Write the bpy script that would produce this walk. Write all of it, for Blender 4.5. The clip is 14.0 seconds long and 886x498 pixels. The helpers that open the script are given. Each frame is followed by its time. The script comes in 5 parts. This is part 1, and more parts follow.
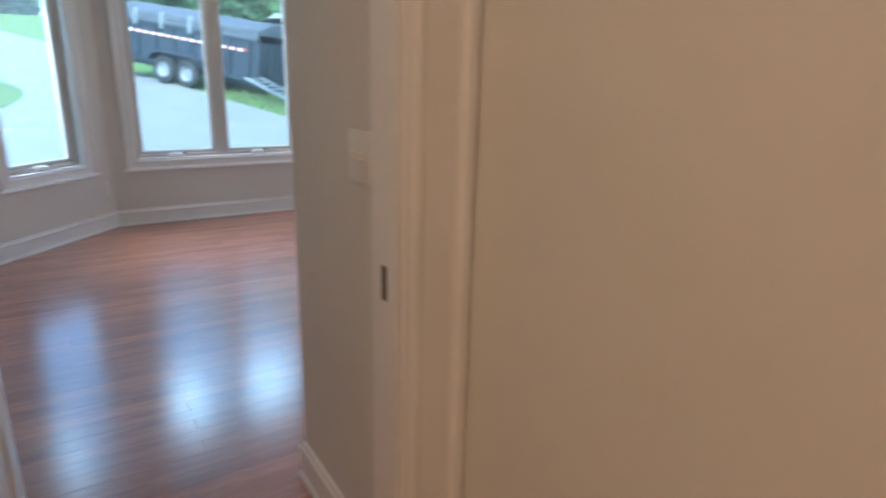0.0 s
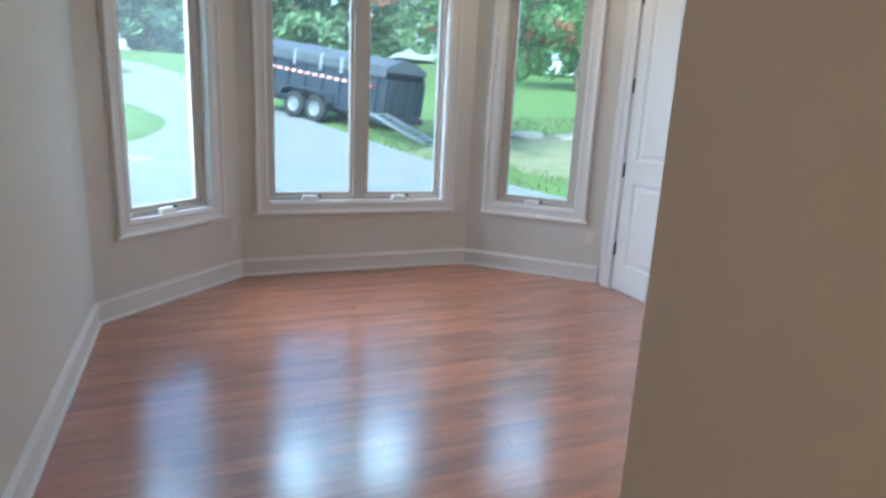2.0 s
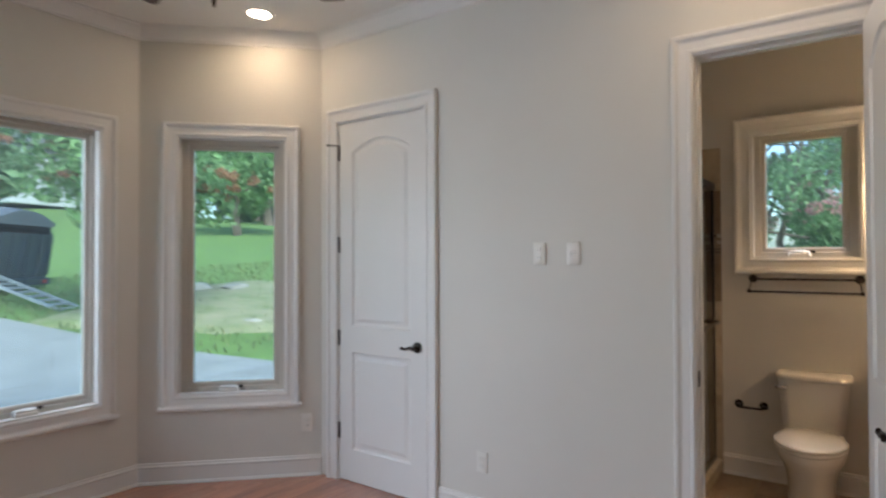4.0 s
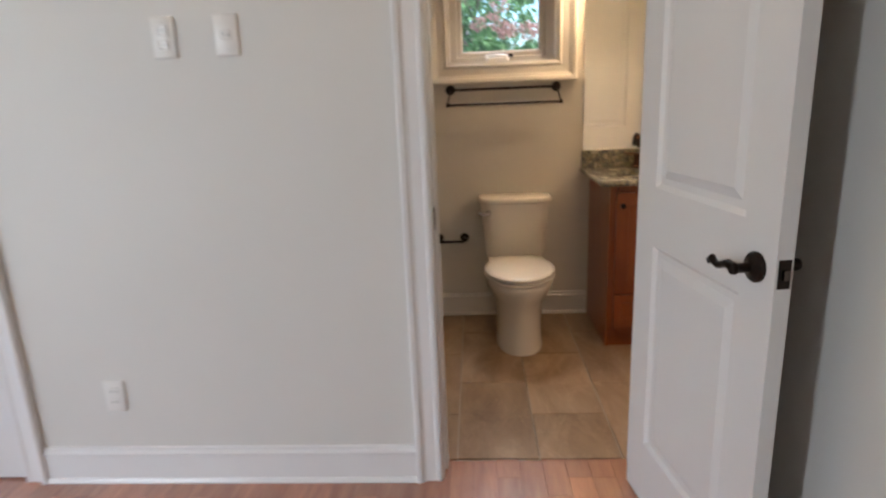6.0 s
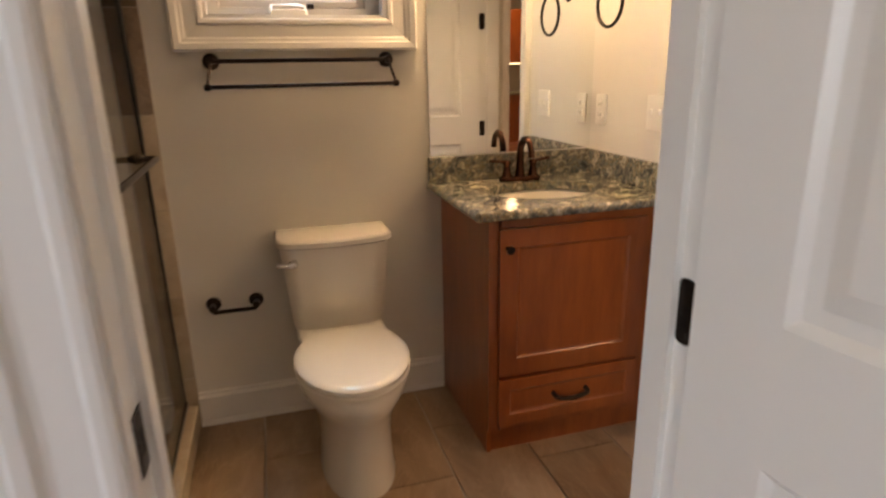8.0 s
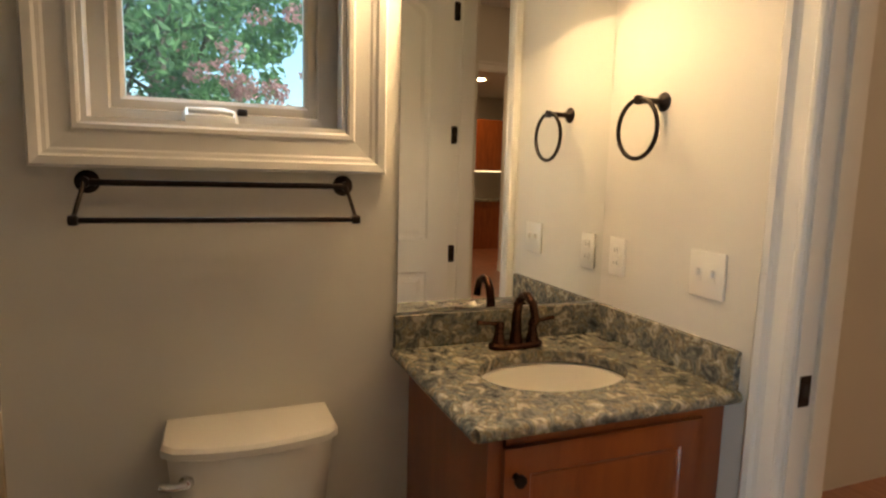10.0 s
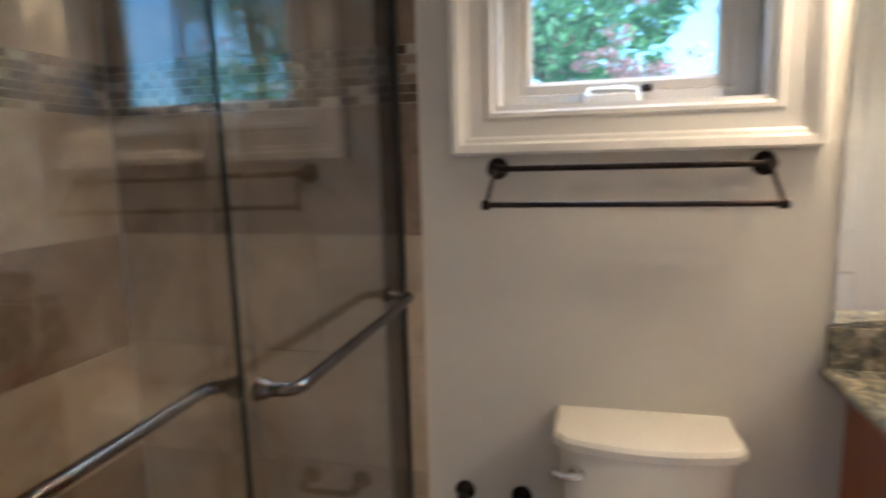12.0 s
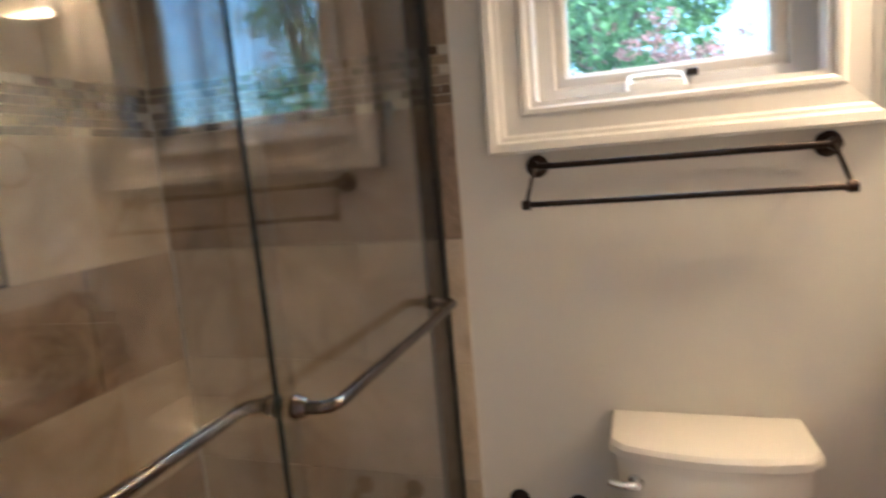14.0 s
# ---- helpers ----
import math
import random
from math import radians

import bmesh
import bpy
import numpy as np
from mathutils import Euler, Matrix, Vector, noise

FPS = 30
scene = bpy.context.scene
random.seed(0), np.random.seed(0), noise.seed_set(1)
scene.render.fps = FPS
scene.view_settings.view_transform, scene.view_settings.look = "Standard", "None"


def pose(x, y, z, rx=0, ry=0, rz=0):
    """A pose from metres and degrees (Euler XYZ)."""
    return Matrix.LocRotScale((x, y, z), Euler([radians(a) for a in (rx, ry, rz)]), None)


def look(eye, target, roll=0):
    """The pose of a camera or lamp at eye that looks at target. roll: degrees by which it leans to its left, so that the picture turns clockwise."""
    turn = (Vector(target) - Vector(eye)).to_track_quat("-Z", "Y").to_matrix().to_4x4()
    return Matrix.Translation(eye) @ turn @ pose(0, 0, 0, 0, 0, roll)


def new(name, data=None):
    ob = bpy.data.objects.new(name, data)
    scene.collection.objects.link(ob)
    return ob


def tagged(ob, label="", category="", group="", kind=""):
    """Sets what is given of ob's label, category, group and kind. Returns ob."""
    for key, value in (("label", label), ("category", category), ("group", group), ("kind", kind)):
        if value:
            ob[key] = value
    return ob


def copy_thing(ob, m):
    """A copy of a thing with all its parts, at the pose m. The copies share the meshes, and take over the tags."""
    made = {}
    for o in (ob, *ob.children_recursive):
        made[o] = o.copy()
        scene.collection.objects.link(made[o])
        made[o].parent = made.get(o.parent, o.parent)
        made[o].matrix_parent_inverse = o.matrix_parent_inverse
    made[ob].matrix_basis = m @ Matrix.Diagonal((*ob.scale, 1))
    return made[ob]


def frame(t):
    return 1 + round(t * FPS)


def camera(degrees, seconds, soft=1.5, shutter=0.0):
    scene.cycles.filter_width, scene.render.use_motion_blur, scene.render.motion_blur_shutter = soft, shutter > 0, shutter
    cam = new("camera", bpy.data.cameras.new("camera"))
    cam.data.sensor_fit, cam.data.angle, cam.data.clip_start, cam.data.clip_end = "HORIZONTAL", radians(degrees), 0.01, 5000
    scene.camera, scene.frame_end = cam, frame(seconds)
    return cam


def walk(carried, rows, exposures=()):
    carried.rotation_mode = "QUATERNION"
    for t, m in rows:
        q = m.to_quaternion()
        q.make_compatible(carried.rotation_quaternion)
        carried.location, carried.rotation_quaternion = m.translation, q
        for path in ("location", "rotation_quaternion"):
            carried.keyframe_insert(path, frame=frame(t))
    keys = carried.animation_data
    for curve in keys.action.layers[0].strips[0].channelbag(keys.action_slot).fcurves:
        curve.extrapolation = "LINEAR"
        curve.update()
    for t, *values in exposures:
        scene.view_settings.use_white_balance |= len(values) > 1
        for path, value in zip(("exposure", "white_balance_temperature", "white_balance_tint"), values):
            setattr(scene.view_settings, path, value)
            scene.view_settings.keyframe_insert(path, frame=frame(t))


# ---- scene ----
cam = camera(73.9, 14.0, soft=2.2, shutter=0.5)
PATH = [
    (0, (0.529, -0.255, 1.363), (1.573, 1.355, 0.8), 1.5),
    (0.5, (0.563, 0.023, 1.351), (1.273, 1.784, 0.725), 1.3),
    (1, (0.503, 0.341, 1.328), (1.072, 2.147, 0.683), 1.5),
    (1.5, (0.514, 0.641, 1.314), (1.111, 2.454, 0.718), 2.0),
    (2, (0.571, 0.903, 1.334), (1.332, 2.695, 0.879), 2.8),
    (2.5, (0.56, 1.098, 1.327), (1.55, 2.818, 1.079), 3.0),
    (3, (0.563, 1.277, 1.423), (1.78, 2.862, 1.35), 2.6),
    (3.5, (0.689, 1.444, 1.497), (2.106, 2.854, 1.542), 1.5),
    (4, (0.777, 1.683, 1.49), (2.402, 2.847, 1.523), -0.2),
    (4.2, (0.861, 1.764, 1.505), (2.542, 2.848, 1.489), -0.7),
    (6.3, (2.023, 2.183, 1.297), (3.944, 2.158, 0.739), -2.2),
    (6.5, (2.175, 2.165, 1.303), (4.082, 2.06, 0.712), -2.1),
    (7, (2.502, 2.18, 1.291), (4.384, 1.908, 0.669), -1.8),
    (7.5, (2.804, 2.209, 1.294), (4.662, 1.808, 0.672), -1.6),
    (8, (3.064, 2.152, 1.297), (4.903, 1.614, 0.724), -1.2),
    (8.5, (3.302, 2.17, 1.338), (5.102, 1.444, 0.853), -0.3),
    (8.7, (3.391, 2.164, 1.348), (5.186, 1.392, 0.925), -0.1),
    (10.8, (3.783, 1.986, 1.399), (5.692, 1.405, 1.258), 0.9),
    (11, (3.809, 1.999, 1.39), (5.751, 1.557, 1.204), 0.9),
    (11.5, (3.826, 2.031, 1.372), (5.81, 2.024, 1.117), -0.0),
    (12, (3.819, 2.093, 1.368), (5.741, 2.562, 1.075), -1.4),
    (12.1, (3.815, 2.1, 1.373), (5.707, 2.676, 1.073), -1.6),
    (12.5, (3.801, 2.113, 1.372), (5.6, 2.944, 1.1), -2.3),
    (13, (3.786, 2.107, 1.393), (5.501, 3.114, 1.183), -3.0),
    (13.5, (3.789, 2.093, 1.399), (5.544, 3.029, 1.186), -3.7),
    (14, (3.862, 2.079, 1.371), (5.737, 2.715, 1.088), -4.8),
]
EXPOSURES = [(0.0, 2.15, 5600, 14), (1.0, 2.4, 5700, 14), (1.5, 2.35, 5900, 12), (2.5, 1.88, 5800, 14), (3.0, 1.75, 6100, 12), (4.0, 1.6, 6400, 16), (6.5, 2.0, 6700, 18), (8.0, 2.0, 7100, 20), (8.7, 2.05, 7400, 20),
             (10.8, 1.3, 6300, 10), (11.5, 2.1, 5500, 12), (12.0, 2.4, 5200, 12), (12.5, 2.75, 5600, 12), (13.5, 2.95, 5600, 12), (14.0, 2.7, 5600, 14)]
walk(cam, [(t, look(eye, target, roll)) for t, eye, target, roll in PATH], EXPOSURES)

# ---- world, sun and lamps ----
world = bpy.data.worlds.new("sky")
scene.world = world
world.use_nodes = True
wn = world.node_tree
sky = wn.nodes.new("ShaderNodeTexSky")
sky.sky_type, sky.sun_disc = "NISHITA", False
sky.sun_elevation, sky.sun_rotation = radians(42), radians(200)
sky.air_density, sky.dust_density, sky.ozone_density = 1.0, 2.2, 1.4
wn.links.new(sky.outputs[0], wn.nodes["Background"].inputs[0])
wn.nodes["Background"].inputs[1].default_value = 0.15
sun = new("sun", bpy.data.lights.new("sun", "SUN"))
sun.data.energy, sun.data.angle, sun.data.color = 1.5, radians(12), (1.0, 0.95, 0.87)
sun.matrix_world = look((0, 0, 0), (0.23, 0.62, -0.6))


def lamp(name, kind, at, power, colour, size):
    ob = new(name, bpy.data.lights.new(name, kind))
    ob.data.energy, ob.data.color = power, colour
    if kind == "AREA":
        ob.data.shape, ob.data.size = "DISK", size
    else:
        ob.data.shadow_soft_size = size
    ob.matrix_world = pose(*at)
    return ob


# area lamps added outside the windows to stand in for the sky's light
SKYLIGHT = (0.80, 0.91, 1.0)


def sky_lamp(m, width, height, power):
    ob = new("daylight_stand_in", bpy.data.lights.new("daylight_stand_in", "AREA"))
    ob.data.shape, ob.data.size, ob.data.size_y = "RECTANGLE", width, height
    ob.data.energy, ob.data.color = power, SKYLIGHT
    ob.matrix_world = m


sky_lamp(look((0.20, 6.02, 3.30), (3.0, 3.3, 1.1)), 0.85, 2.2, 10)
# unseen side lamp added to brighten the east wall through window 1
sky_lamp(look((-0.62, 5.95, 1.75), (3.6, 2.9, 1.5)), 1.1, 1.8, 50)
sky_lamp(look((1.34, 6.40, 3.30), (1.6, 3.7, 0.9)), 0.80, 2.2, 13)
sky_lamp(look((2.31, 6.40, 3.30), (2.1, 3.7, 0.9)), 0.80, 2.2, 12)
sky_lamp(look((3.70, 5.72, 3.10), (2.0, 3.7, 0.9)), 0.85, 2.2, 5)
sky_lamp(look((5.80, 2.00, 2.75), (4.4, 2.0, 0.9)), 0.8, 0.7, 11)
WARM = (1.0, 0.66, 0.34)
CANS = [(3.12, 4.79), (3.12, 2.05)]
for cx, cy in CANS:
    lamp("downlight_lamp", "AREA", (cx, cy, 3.035), 0.9, (1.0, 0.70, 0.40), 0.13)
HALL_CANS = [(-0.45, -0.45), (3.4, -0.4)]
for cx, cy in HALL_CANS:
    lamp("hall_lamp", "AREA", (cx, cy, 3.035), 4.6, (1.0, 0.66, 0.37), 0.13)
lamp("kitchen_lamp", "AREA", (-2.6, -2.2, 2.98), 8, WARM, 0.3)
SHADES = [1.22, 1.50]
for sy in SHADES:
    lamp("vanity_bulb", "POINT", (5.10, sy, 2.030), 2.1, (1.0, 0.70, 0.38), 0.006)

# ---- materials ----


def material(name, colour, rough=0.5, metal=0.0, grain=None, grain_scale=20.0, stretch=(1, 1, 1), bump=0.0, bump_scale=80.0,
             coat=0.0, vary=0.0, stains=0.0, island=False, spec=0.5, through_light=0.0, coat_rough=0.1, coat_ior=1.5):
    m = bpy.data.materials.new(name)
    m.use_nodes = True
    n, l = m.node_tree.nodes, m.node_tree.links
    b = n["Principled BSDF"]
    b.inputs["Base Color"].default_value = (*colour, 1)
    b.inputs["Roughness"].default_value = rough
    b.inputs["Metallic"].default_value = metal
    b.inputs["Coat Weight"].default_value = coat
    b.inputs["Coat IOR"].default_value = coat_ior
    b.inputs["Specular IOR Level"].default_value = spec
    if coat:
        b.inputs["Coat Roughness"].default_value = coat_rough
    tc = n.new("ShaderNodeTexCoord")
    mp = n.new("ShaderNodeMapping")
    mp.inputs["Scale"].default_value = stretch
    l.new(tc.outputs["Object"], mp.inputs["Vector"])
    vec = mp.outputs[0]
    rnd = None
    if vary or island:
        info = n.new("ShaderNodeNewGeometry") if island else n.new("ShaderNodeObjectInfo")
        rnd = info.outputs["Random Per Island" if island else "Random"]
        off = n.new("ShaderNodeVectorMath")
        off.operation = "MULTIPLY_ADD"
        sc = n.new("ShaderNodeCombineXYZ")
        for i in range(3):
            l.new(rnd, sc.inputs[i])
        l.new(sc.outputs[0], off.inputs[0])
        off.inputs[1].default_value = (37, 53, 71)
        l.new(vec, off.inputs[2])
        vec = off.outputs[0]
    col = None
    if grain:
        tx = n.new("ShaderNodeTexNoise")
        tx.inputs["Scale"].default_value = grain_scale
        tx.inputs["Detail"].default_value = 7
        tx.inputs["Roughness"].default_value = 0.62
        l.new(vec, tx.inputs["Vector"])
        rp = n.new("ShaderNodeValToRGB")
        rp.color_ramp.elements[0].position, rp.color_ramp.elements[1].position = 0.3, 0.7
        rp.color_ramp.elements[0].color = (*grain, 1)
        rp.color_ramp.elements[1].color = (*colour, 1)
        l.new(tx.outputs["Fac"], rp.inputs[0])
        col = rp.outputs[0]
    if vary and rnd is not None:
        hs = n.new("ShaderNodeHueSaturation")
        mr = n.new("ShaderNodeMapRange")
        mr.inputs["To Min"].default_value, mr.inputs["To Max"].default_value = 1 - vary, 1 + vary
        l.new(rnd, mr.inputs[0])
        l.new(mr.outputs[0], hs.inputs["Value"])
        if col:
            l.new(col, hs.inputs["Color"])
        else:
            hs.inputs["Color"].default_value = (*colour, 1)
        col = hs.outputs[0]
    if stains:
        t2 = n.new("ShaderNodeTexNoise")
        t2.inputs["Scale"].default_value = 1.7
        t2.inputs["Detail"].default_value = 4
        l.new(tc.outputs["Object"], t2.inputs["Vector"])
        m2 = n.new("ShaderNodeMapRange")
        m2.inputs["From Min"].default_value, m2.inputs["From Max"].default_value = 0.3, 0.7
        m2.inputs["To Min"].default_value, m2.inputs["To Max"].default_value = 1 - stains, 1 + stains * 0.4
        l.new(t2.outputs["Fac"], m2.inputs[0])
        h2 = n.new("ShaderNodeHueSaturation")
        l.new(m2.outputs[0], h2.inputs["Value"])
        if col:
            l.new(col, h2.inputs["Color"])
        else:
            h2.inputs["Color"].default_value = (*colour, 1)
        col = h2.outputs[0]
    if col:
        l.new(col, b.inputs["Base Color"])
    if bump:
        t3 = n.new("ShaderNodeTexNoise")
        t3.inputs["Scale"].default_value = bump_scale
        t3.inputs["Detail"].default_value = 3
        l.new(vec, t3.inputs["Vector"])
        bp = n.new("ShaderNodeBump")
        bp.inputs["Strength"].default_value = bump
        bp.inputs["Distance"].default_value = 0.004
        l.new(t3.outputs["Fac"], bp.inputs["Height"])
        l.new(bp.outputs[0], b.inputs["Normal"])
    if through_light:
        tl, mx = n.new("ShaderNodeBsdfTranslucent"), n.new("ShaderNodeMixShader")
        if col:
            l.new(col, tl.inputs[0])
        mx.inputs[0].default_value = through_light
        l.new(b.outputs[0], mx.inputs[1])
        l.new(tl.outputs[0], mx.inputs[2])
        l.new(mx.outputs[0], n["Material Output"].inputs[0])
    return m


def glass(name, tint=(1, 1, 1), gloss=0.02, ior=1.45, haze=0.0):
    """Thin clear glass: see-through with a Fresnel reflection."""
    m = bpy.data.materials.new(name)
    m.use_nodes = True
    n, l = m.node_tree.nodes, m.node_tree.links
    n.remove(n["Principled BSDF"])
    out = n["Material Output"]
    tr, gl, mx, fr = (n.new("ShaderNodeBsdfTransparent"), n.new("ShaderNodeBsdfGlossy"), n.new("ShaderNodeMixShader"), n.new("ShaderNodeMath"))
    lw, ad = n.new("ShaderNodeLayerWeight"), n.new("ShaderNodeMath")
    tr.inputs[0].default_value = (*tint, 1)
    gl.inputs["Roughness"].default_value = gloss
    # Schlick's reflection for a clear pane, the same from both sides
    fr.operation, ad.operation = "POWER", "MULTIPLY_ADD"
    lw.inputs["Blend"].default_value = 0.5
    l.new(lw.outputs["Facing"], fr.inputs[0])
    fr.inputs[1].default_value = 4.5
    base = ((ior - 1) / (ior + 1)) ** 2
    l.new(fr.outputs[0], ad.inputs[0])
    ad.inputs[1].default_value, ad.inputs[2].default_value = 1 - base, base
    l.new(ad.outputs[0], mx.inputs[0])
    l.new(tr.outputs[0], mx.inputs[1])
    l.new(gl.outputs[0], mx.inputs[2])
    last = mx
    if haze:
        # pale veil mixed into the pane, imitating haze over the view outdoors
        hz, m2 = n.new("ShaderNodeBsdfTranslucent"), n.new("ShaderNodeMixShader")
        hz.inputs[0].default_value = (0.72, 0.86, 0.90, 1)
        m2.inputs[0].default_value = haze
        l.new(mx.outputs[0], m2.inputs[1])
        l.new(hz.outputs[0], m2.inputs[2])
        last = m2
    l.new(last.outputs[0], out.inputs[0])
    return m


def glowing(name, colour, strength):
    m = bpy.data.materials.new(name)
    m.use_nodes = True
    b = m.node_tree.nodes["Principled BSDF"]
    b.inputs["Base Color"].default_value = (0.9, 0.85, 0.75, 1)
    b.inputs["Emission Color"].default_value = (*colour, 1)
    b.inputs["Emission Strength"].default_value = strength
    return m


PAINT = material("wall_paint", (0.70, 0.68, 0.63), 0.55, bump=0.05, bump_scale=260, stains=0.03)
CEIL = material("ceiling_paint", (0.80, 0.79, 0.77), 0.7, bump=0.05, bump_scale=200, stains=0.03)
TRIM = material("trim_paint", (0.80, 0.79, 0.77), 0.3, bump=0.03, bump_scale=120, stains=0.03)
VINYL = material("window_vinyl", (0.56, 0.53, 0.48), 0.4, stains=0.03)
OAK = material("stained_oak", (0.52, 0.205, 0.100), 0.40, grain=(0.30, 0.098, 0.045), grain_scale=4, stretch=(0.9, 6.5, 6.5), stains=0.12, bump=0.12, bump_scale=40,
               vary=0.20, coat=1.0, coat_rough=0.20, coat_ior=2.0)
SUB = material("subfloor", (0.06, 0.025, 0.015), 0.8, stains=0.2)
GROUT = material("grout", (0.44, 0.38, 0.30), 0.85, bump=0.2, bump_scale=300, stains=0.15)


def stone_tile(name, dark, mid, light, rough, scale, stretch=(1, 1, 1), vein=0.25, vary=0.16):
    """Glazed stone-look tile: cloudy body, fine speckle and pale veins, shifted from piece to piece."""
    m = bpy.data.materials.new(name)
    m.use_nodes = True
    n, l = m.node_tree.nodes, m.node_tree.links
    b = n["Principled BSDF"]
    tc, mp, info = n.new("ShaderNodeTexCoord"), n.new("ShaderNodeMapping"), n.new("ShaderNodeObjectInfo")
    mp.inputs["Scale"].default_value = stretch
    l.new(tc.outputs["Object"], mp.inputs["Vector"])
    sh, ad = n.new("ShaderNodeVectorMath"), n.new("ShaderNodeVectorMath")
    sh.operation, ad.operation = "SCALE", "ADD"
    sh.inputs[0].default_value = (41, 67, 29)
    l.new(info.outputs["Random"], sh.inputs["Scale"])
    l.new(mp.outputs[0], ad.inputs[0])
    l.new(sh.outputs[0], ad.inputs[1])

    def cloud(size, detail, rough_, distort):
        t = n.new("ShaderNodeTexNoise")
        t.inputs["Scale"].default_value, t.inputs["Detail"].default_value = size, detail
        t.inputs["Roughness"].default_value, t.inputs["Distortion"].default_value = rough_, distort
        l.new(ad.outputs[0], t.inputs["Vector"])
        return t.outputs["Fac"]
    body = n.new("ShaderNodeValToRGB")
    e = body.color_ramp.elements
    e[0].position, e[0].color = 0.30, (*dark, 1)
    e[1].position, e[1].color = 0.70, (*light, 1)
    e.new(0.5).color = (*mid, 1)
    l.new(cloud(scale, 9, 0.6, 0.7), body.inputs[0])
    line = n.new("ShaderNodeValToRGB")
    q = line.color_ramp.elements
    q[0].position, q[0].color = 0.475, (0, 0, 0, 1)
    q[1].position, q[1].color = 0.525, (0, 0, 0, 1)
    q.new(0.5).color = (1, 1, 1, 1)
    l.new(cloud(scale * 1.3, 5, 0.55, 1.6), line.inputs[0])
    k = n.new("ShaderNodeMath")
    k.operation = "MULTIPLY"
    k.inputs[1].default_value = vein
    l.new(line.outputs[0], k.inputs[0])
    mx = n.new("ShaderNodeMix")
    mx.data_type = "RGBA"
    l.new(k.outputs[0], mx.inputs["Factor"])
    l.new(body.outputs[0], mx.inputs["A"])
    mx.inputs["B"].default_value = (*[min(0.75, c * 1.35) for c in light], 1)
    hs, mr = n.new("ShaderNodeHueSaturation"), n.new("ShaderNodeMapRange")
    mr.inputs["To Min"].default_value, mr.inputs["To Max"].default_value = 1 - vary, 1 + vary
    l.new(info.outputs["Random"], mr.inputs[0])
    l.new(mr.outputs[0], hs.inputs["Value"])
    l.new(mx.outputs["Result"], hs.inputs["Color"])
    l.new(hs.outputs[0], b.inputs["Base Color"])
    b.inputs["Roughness"].default_value = rough
    bp = n.new("ShaderNodeBump")
    bp.inputs["Strength"].default_value, bp.inputs["Distance"].default_value = 0.05, 0.003
    l.new(cloud(26, 4, 0.6, 0.0), bp.inputs["Height"])
    l.new(bp.outputs[0], b.inputs["Normal"])
    return m


TILE = stone_tile("porcelain_tile", (0.20, 0.125, 0.072), (0.32, 0.215, 0.132), (0.42, 0.30, 0.195), 0.30, 3.4, (0.6, 1.5, 1), 0.2, 0.14)
WALLTILE = stone_tile("beige_wall_tile", (0.38, 0.30, 0.21), (0.50, 0.41, 0.30), (0.60, 0.51, 0.39), 0.2, 4.5, vein=0.12, vary=0.08)
BROWNTILE = stone_tile("brown_wall_tile", (0.17, 0.12, 0.085), (0.29, 0.215, 0.155), (0.40, 0.315, 0.235), 0.2, 5.0, vein=0.14, vary=0.08)


def mosaic_glass(name, colours):
    """Glossy strip glass in a handful of colours, one to a piece."""
    m = bpy.data.materials.new(name)
    m.use_nodes = True
    n, l = m.node_tree.nodes, m.node_tree.links
    b = n["Principled BSDF"]
    info, r = n.new("ShaderNodeObjectInfo"), n.new("ShaderNodeValToRGB")
    r.color_ramp.interpolation = "CONSTANT"
    e = r.color_ramp.elements
    e[0].position, e[0].color = 0.0, (*colours[0], 1)
    e[1].position, e[1].color = 1 / len(colours), (*colours[1], 1)
    for i, c in enumerate(colours[2:], 2):
        e.new(i / len(colours)).color = (*c, 1)
    l.new(info.outputs["Random"], r.inputs[0])
    l.new(r.outputs[0], b.inputs["Base Color"])
    b.inputs["Roughness"].default_value = 0.07
    b.inputs["Coat Weight"].default_value, b.inputs["Coat Roughness"].default_value = 0.6, 0.03
    return m


MOSAIC = mosaic_glass("glass_mosaic", [(0.05, 0.034, 0.024), (0.28, 0.225, 0.16), (0.10, 0.07, 0.048), (0.17, 0.125, 0.085), (0.065, 0.045, 0.032), (0.52, 0.47, 0.38), (0.15, 0.105, 0.07)])
BRONZE = material("oiled_bronze", (0.035, 0.022, 0.016), 0.32, 0.75, grain=(0.012, 0.009, 0.008), grain_scale=40, bump=0.05)
COPPER = material("brushed_bronze", (0.10, 0.04, 0.022), 0.25, 0.9, grain=(0.04, 0.017, 0.01), grain_scale=25)
CHROME = material("chrome", (0.75, 0.75, 0.75), 0.12, 1.0)
STEEL = material("worn_nickel", (0.20, 0.17, 0.15), 0.2, 1.0, grain=(0.08, 0.06, 0.048), grain_scale=18)
CERAMIC = material("white_ceramic", (0.80, 0.77, 0.70), 0.1, coat=0.6, stains=0.02)
CHERRY = material("cherry_wood", (0.31, 0.082, 0.018), 0.28, grain=(0.20, 0.045, 0.011), grain_scale=4, stretch=(5, 5, 0.9), bump=0.06, bump_scale=60, coat=0.3, vary=0.08)
PLASTIC = material("white_plastic", (0.79, 0.77, 0.72), 0.3)
# near-black standing in for the shade inside slots, holes and the vent
SLOT_SHADE = material("slot_shade", (0.02, 0.02, 0.02), 0.6)
FANWOOD = material("walnut_blade", (0.085, 0.028, 0.016), 0.35, grain=(0.035, 0.012, 0.008), grain_scale=8, stretch=(2, 18, 18))
GLASS = glass("window_glass", (0.80, 0.95, 0.98), haze=0.014)
SHOWER = glass("shower_glass", (0.955, 0.955, 0.945), 0.012, 1.72)
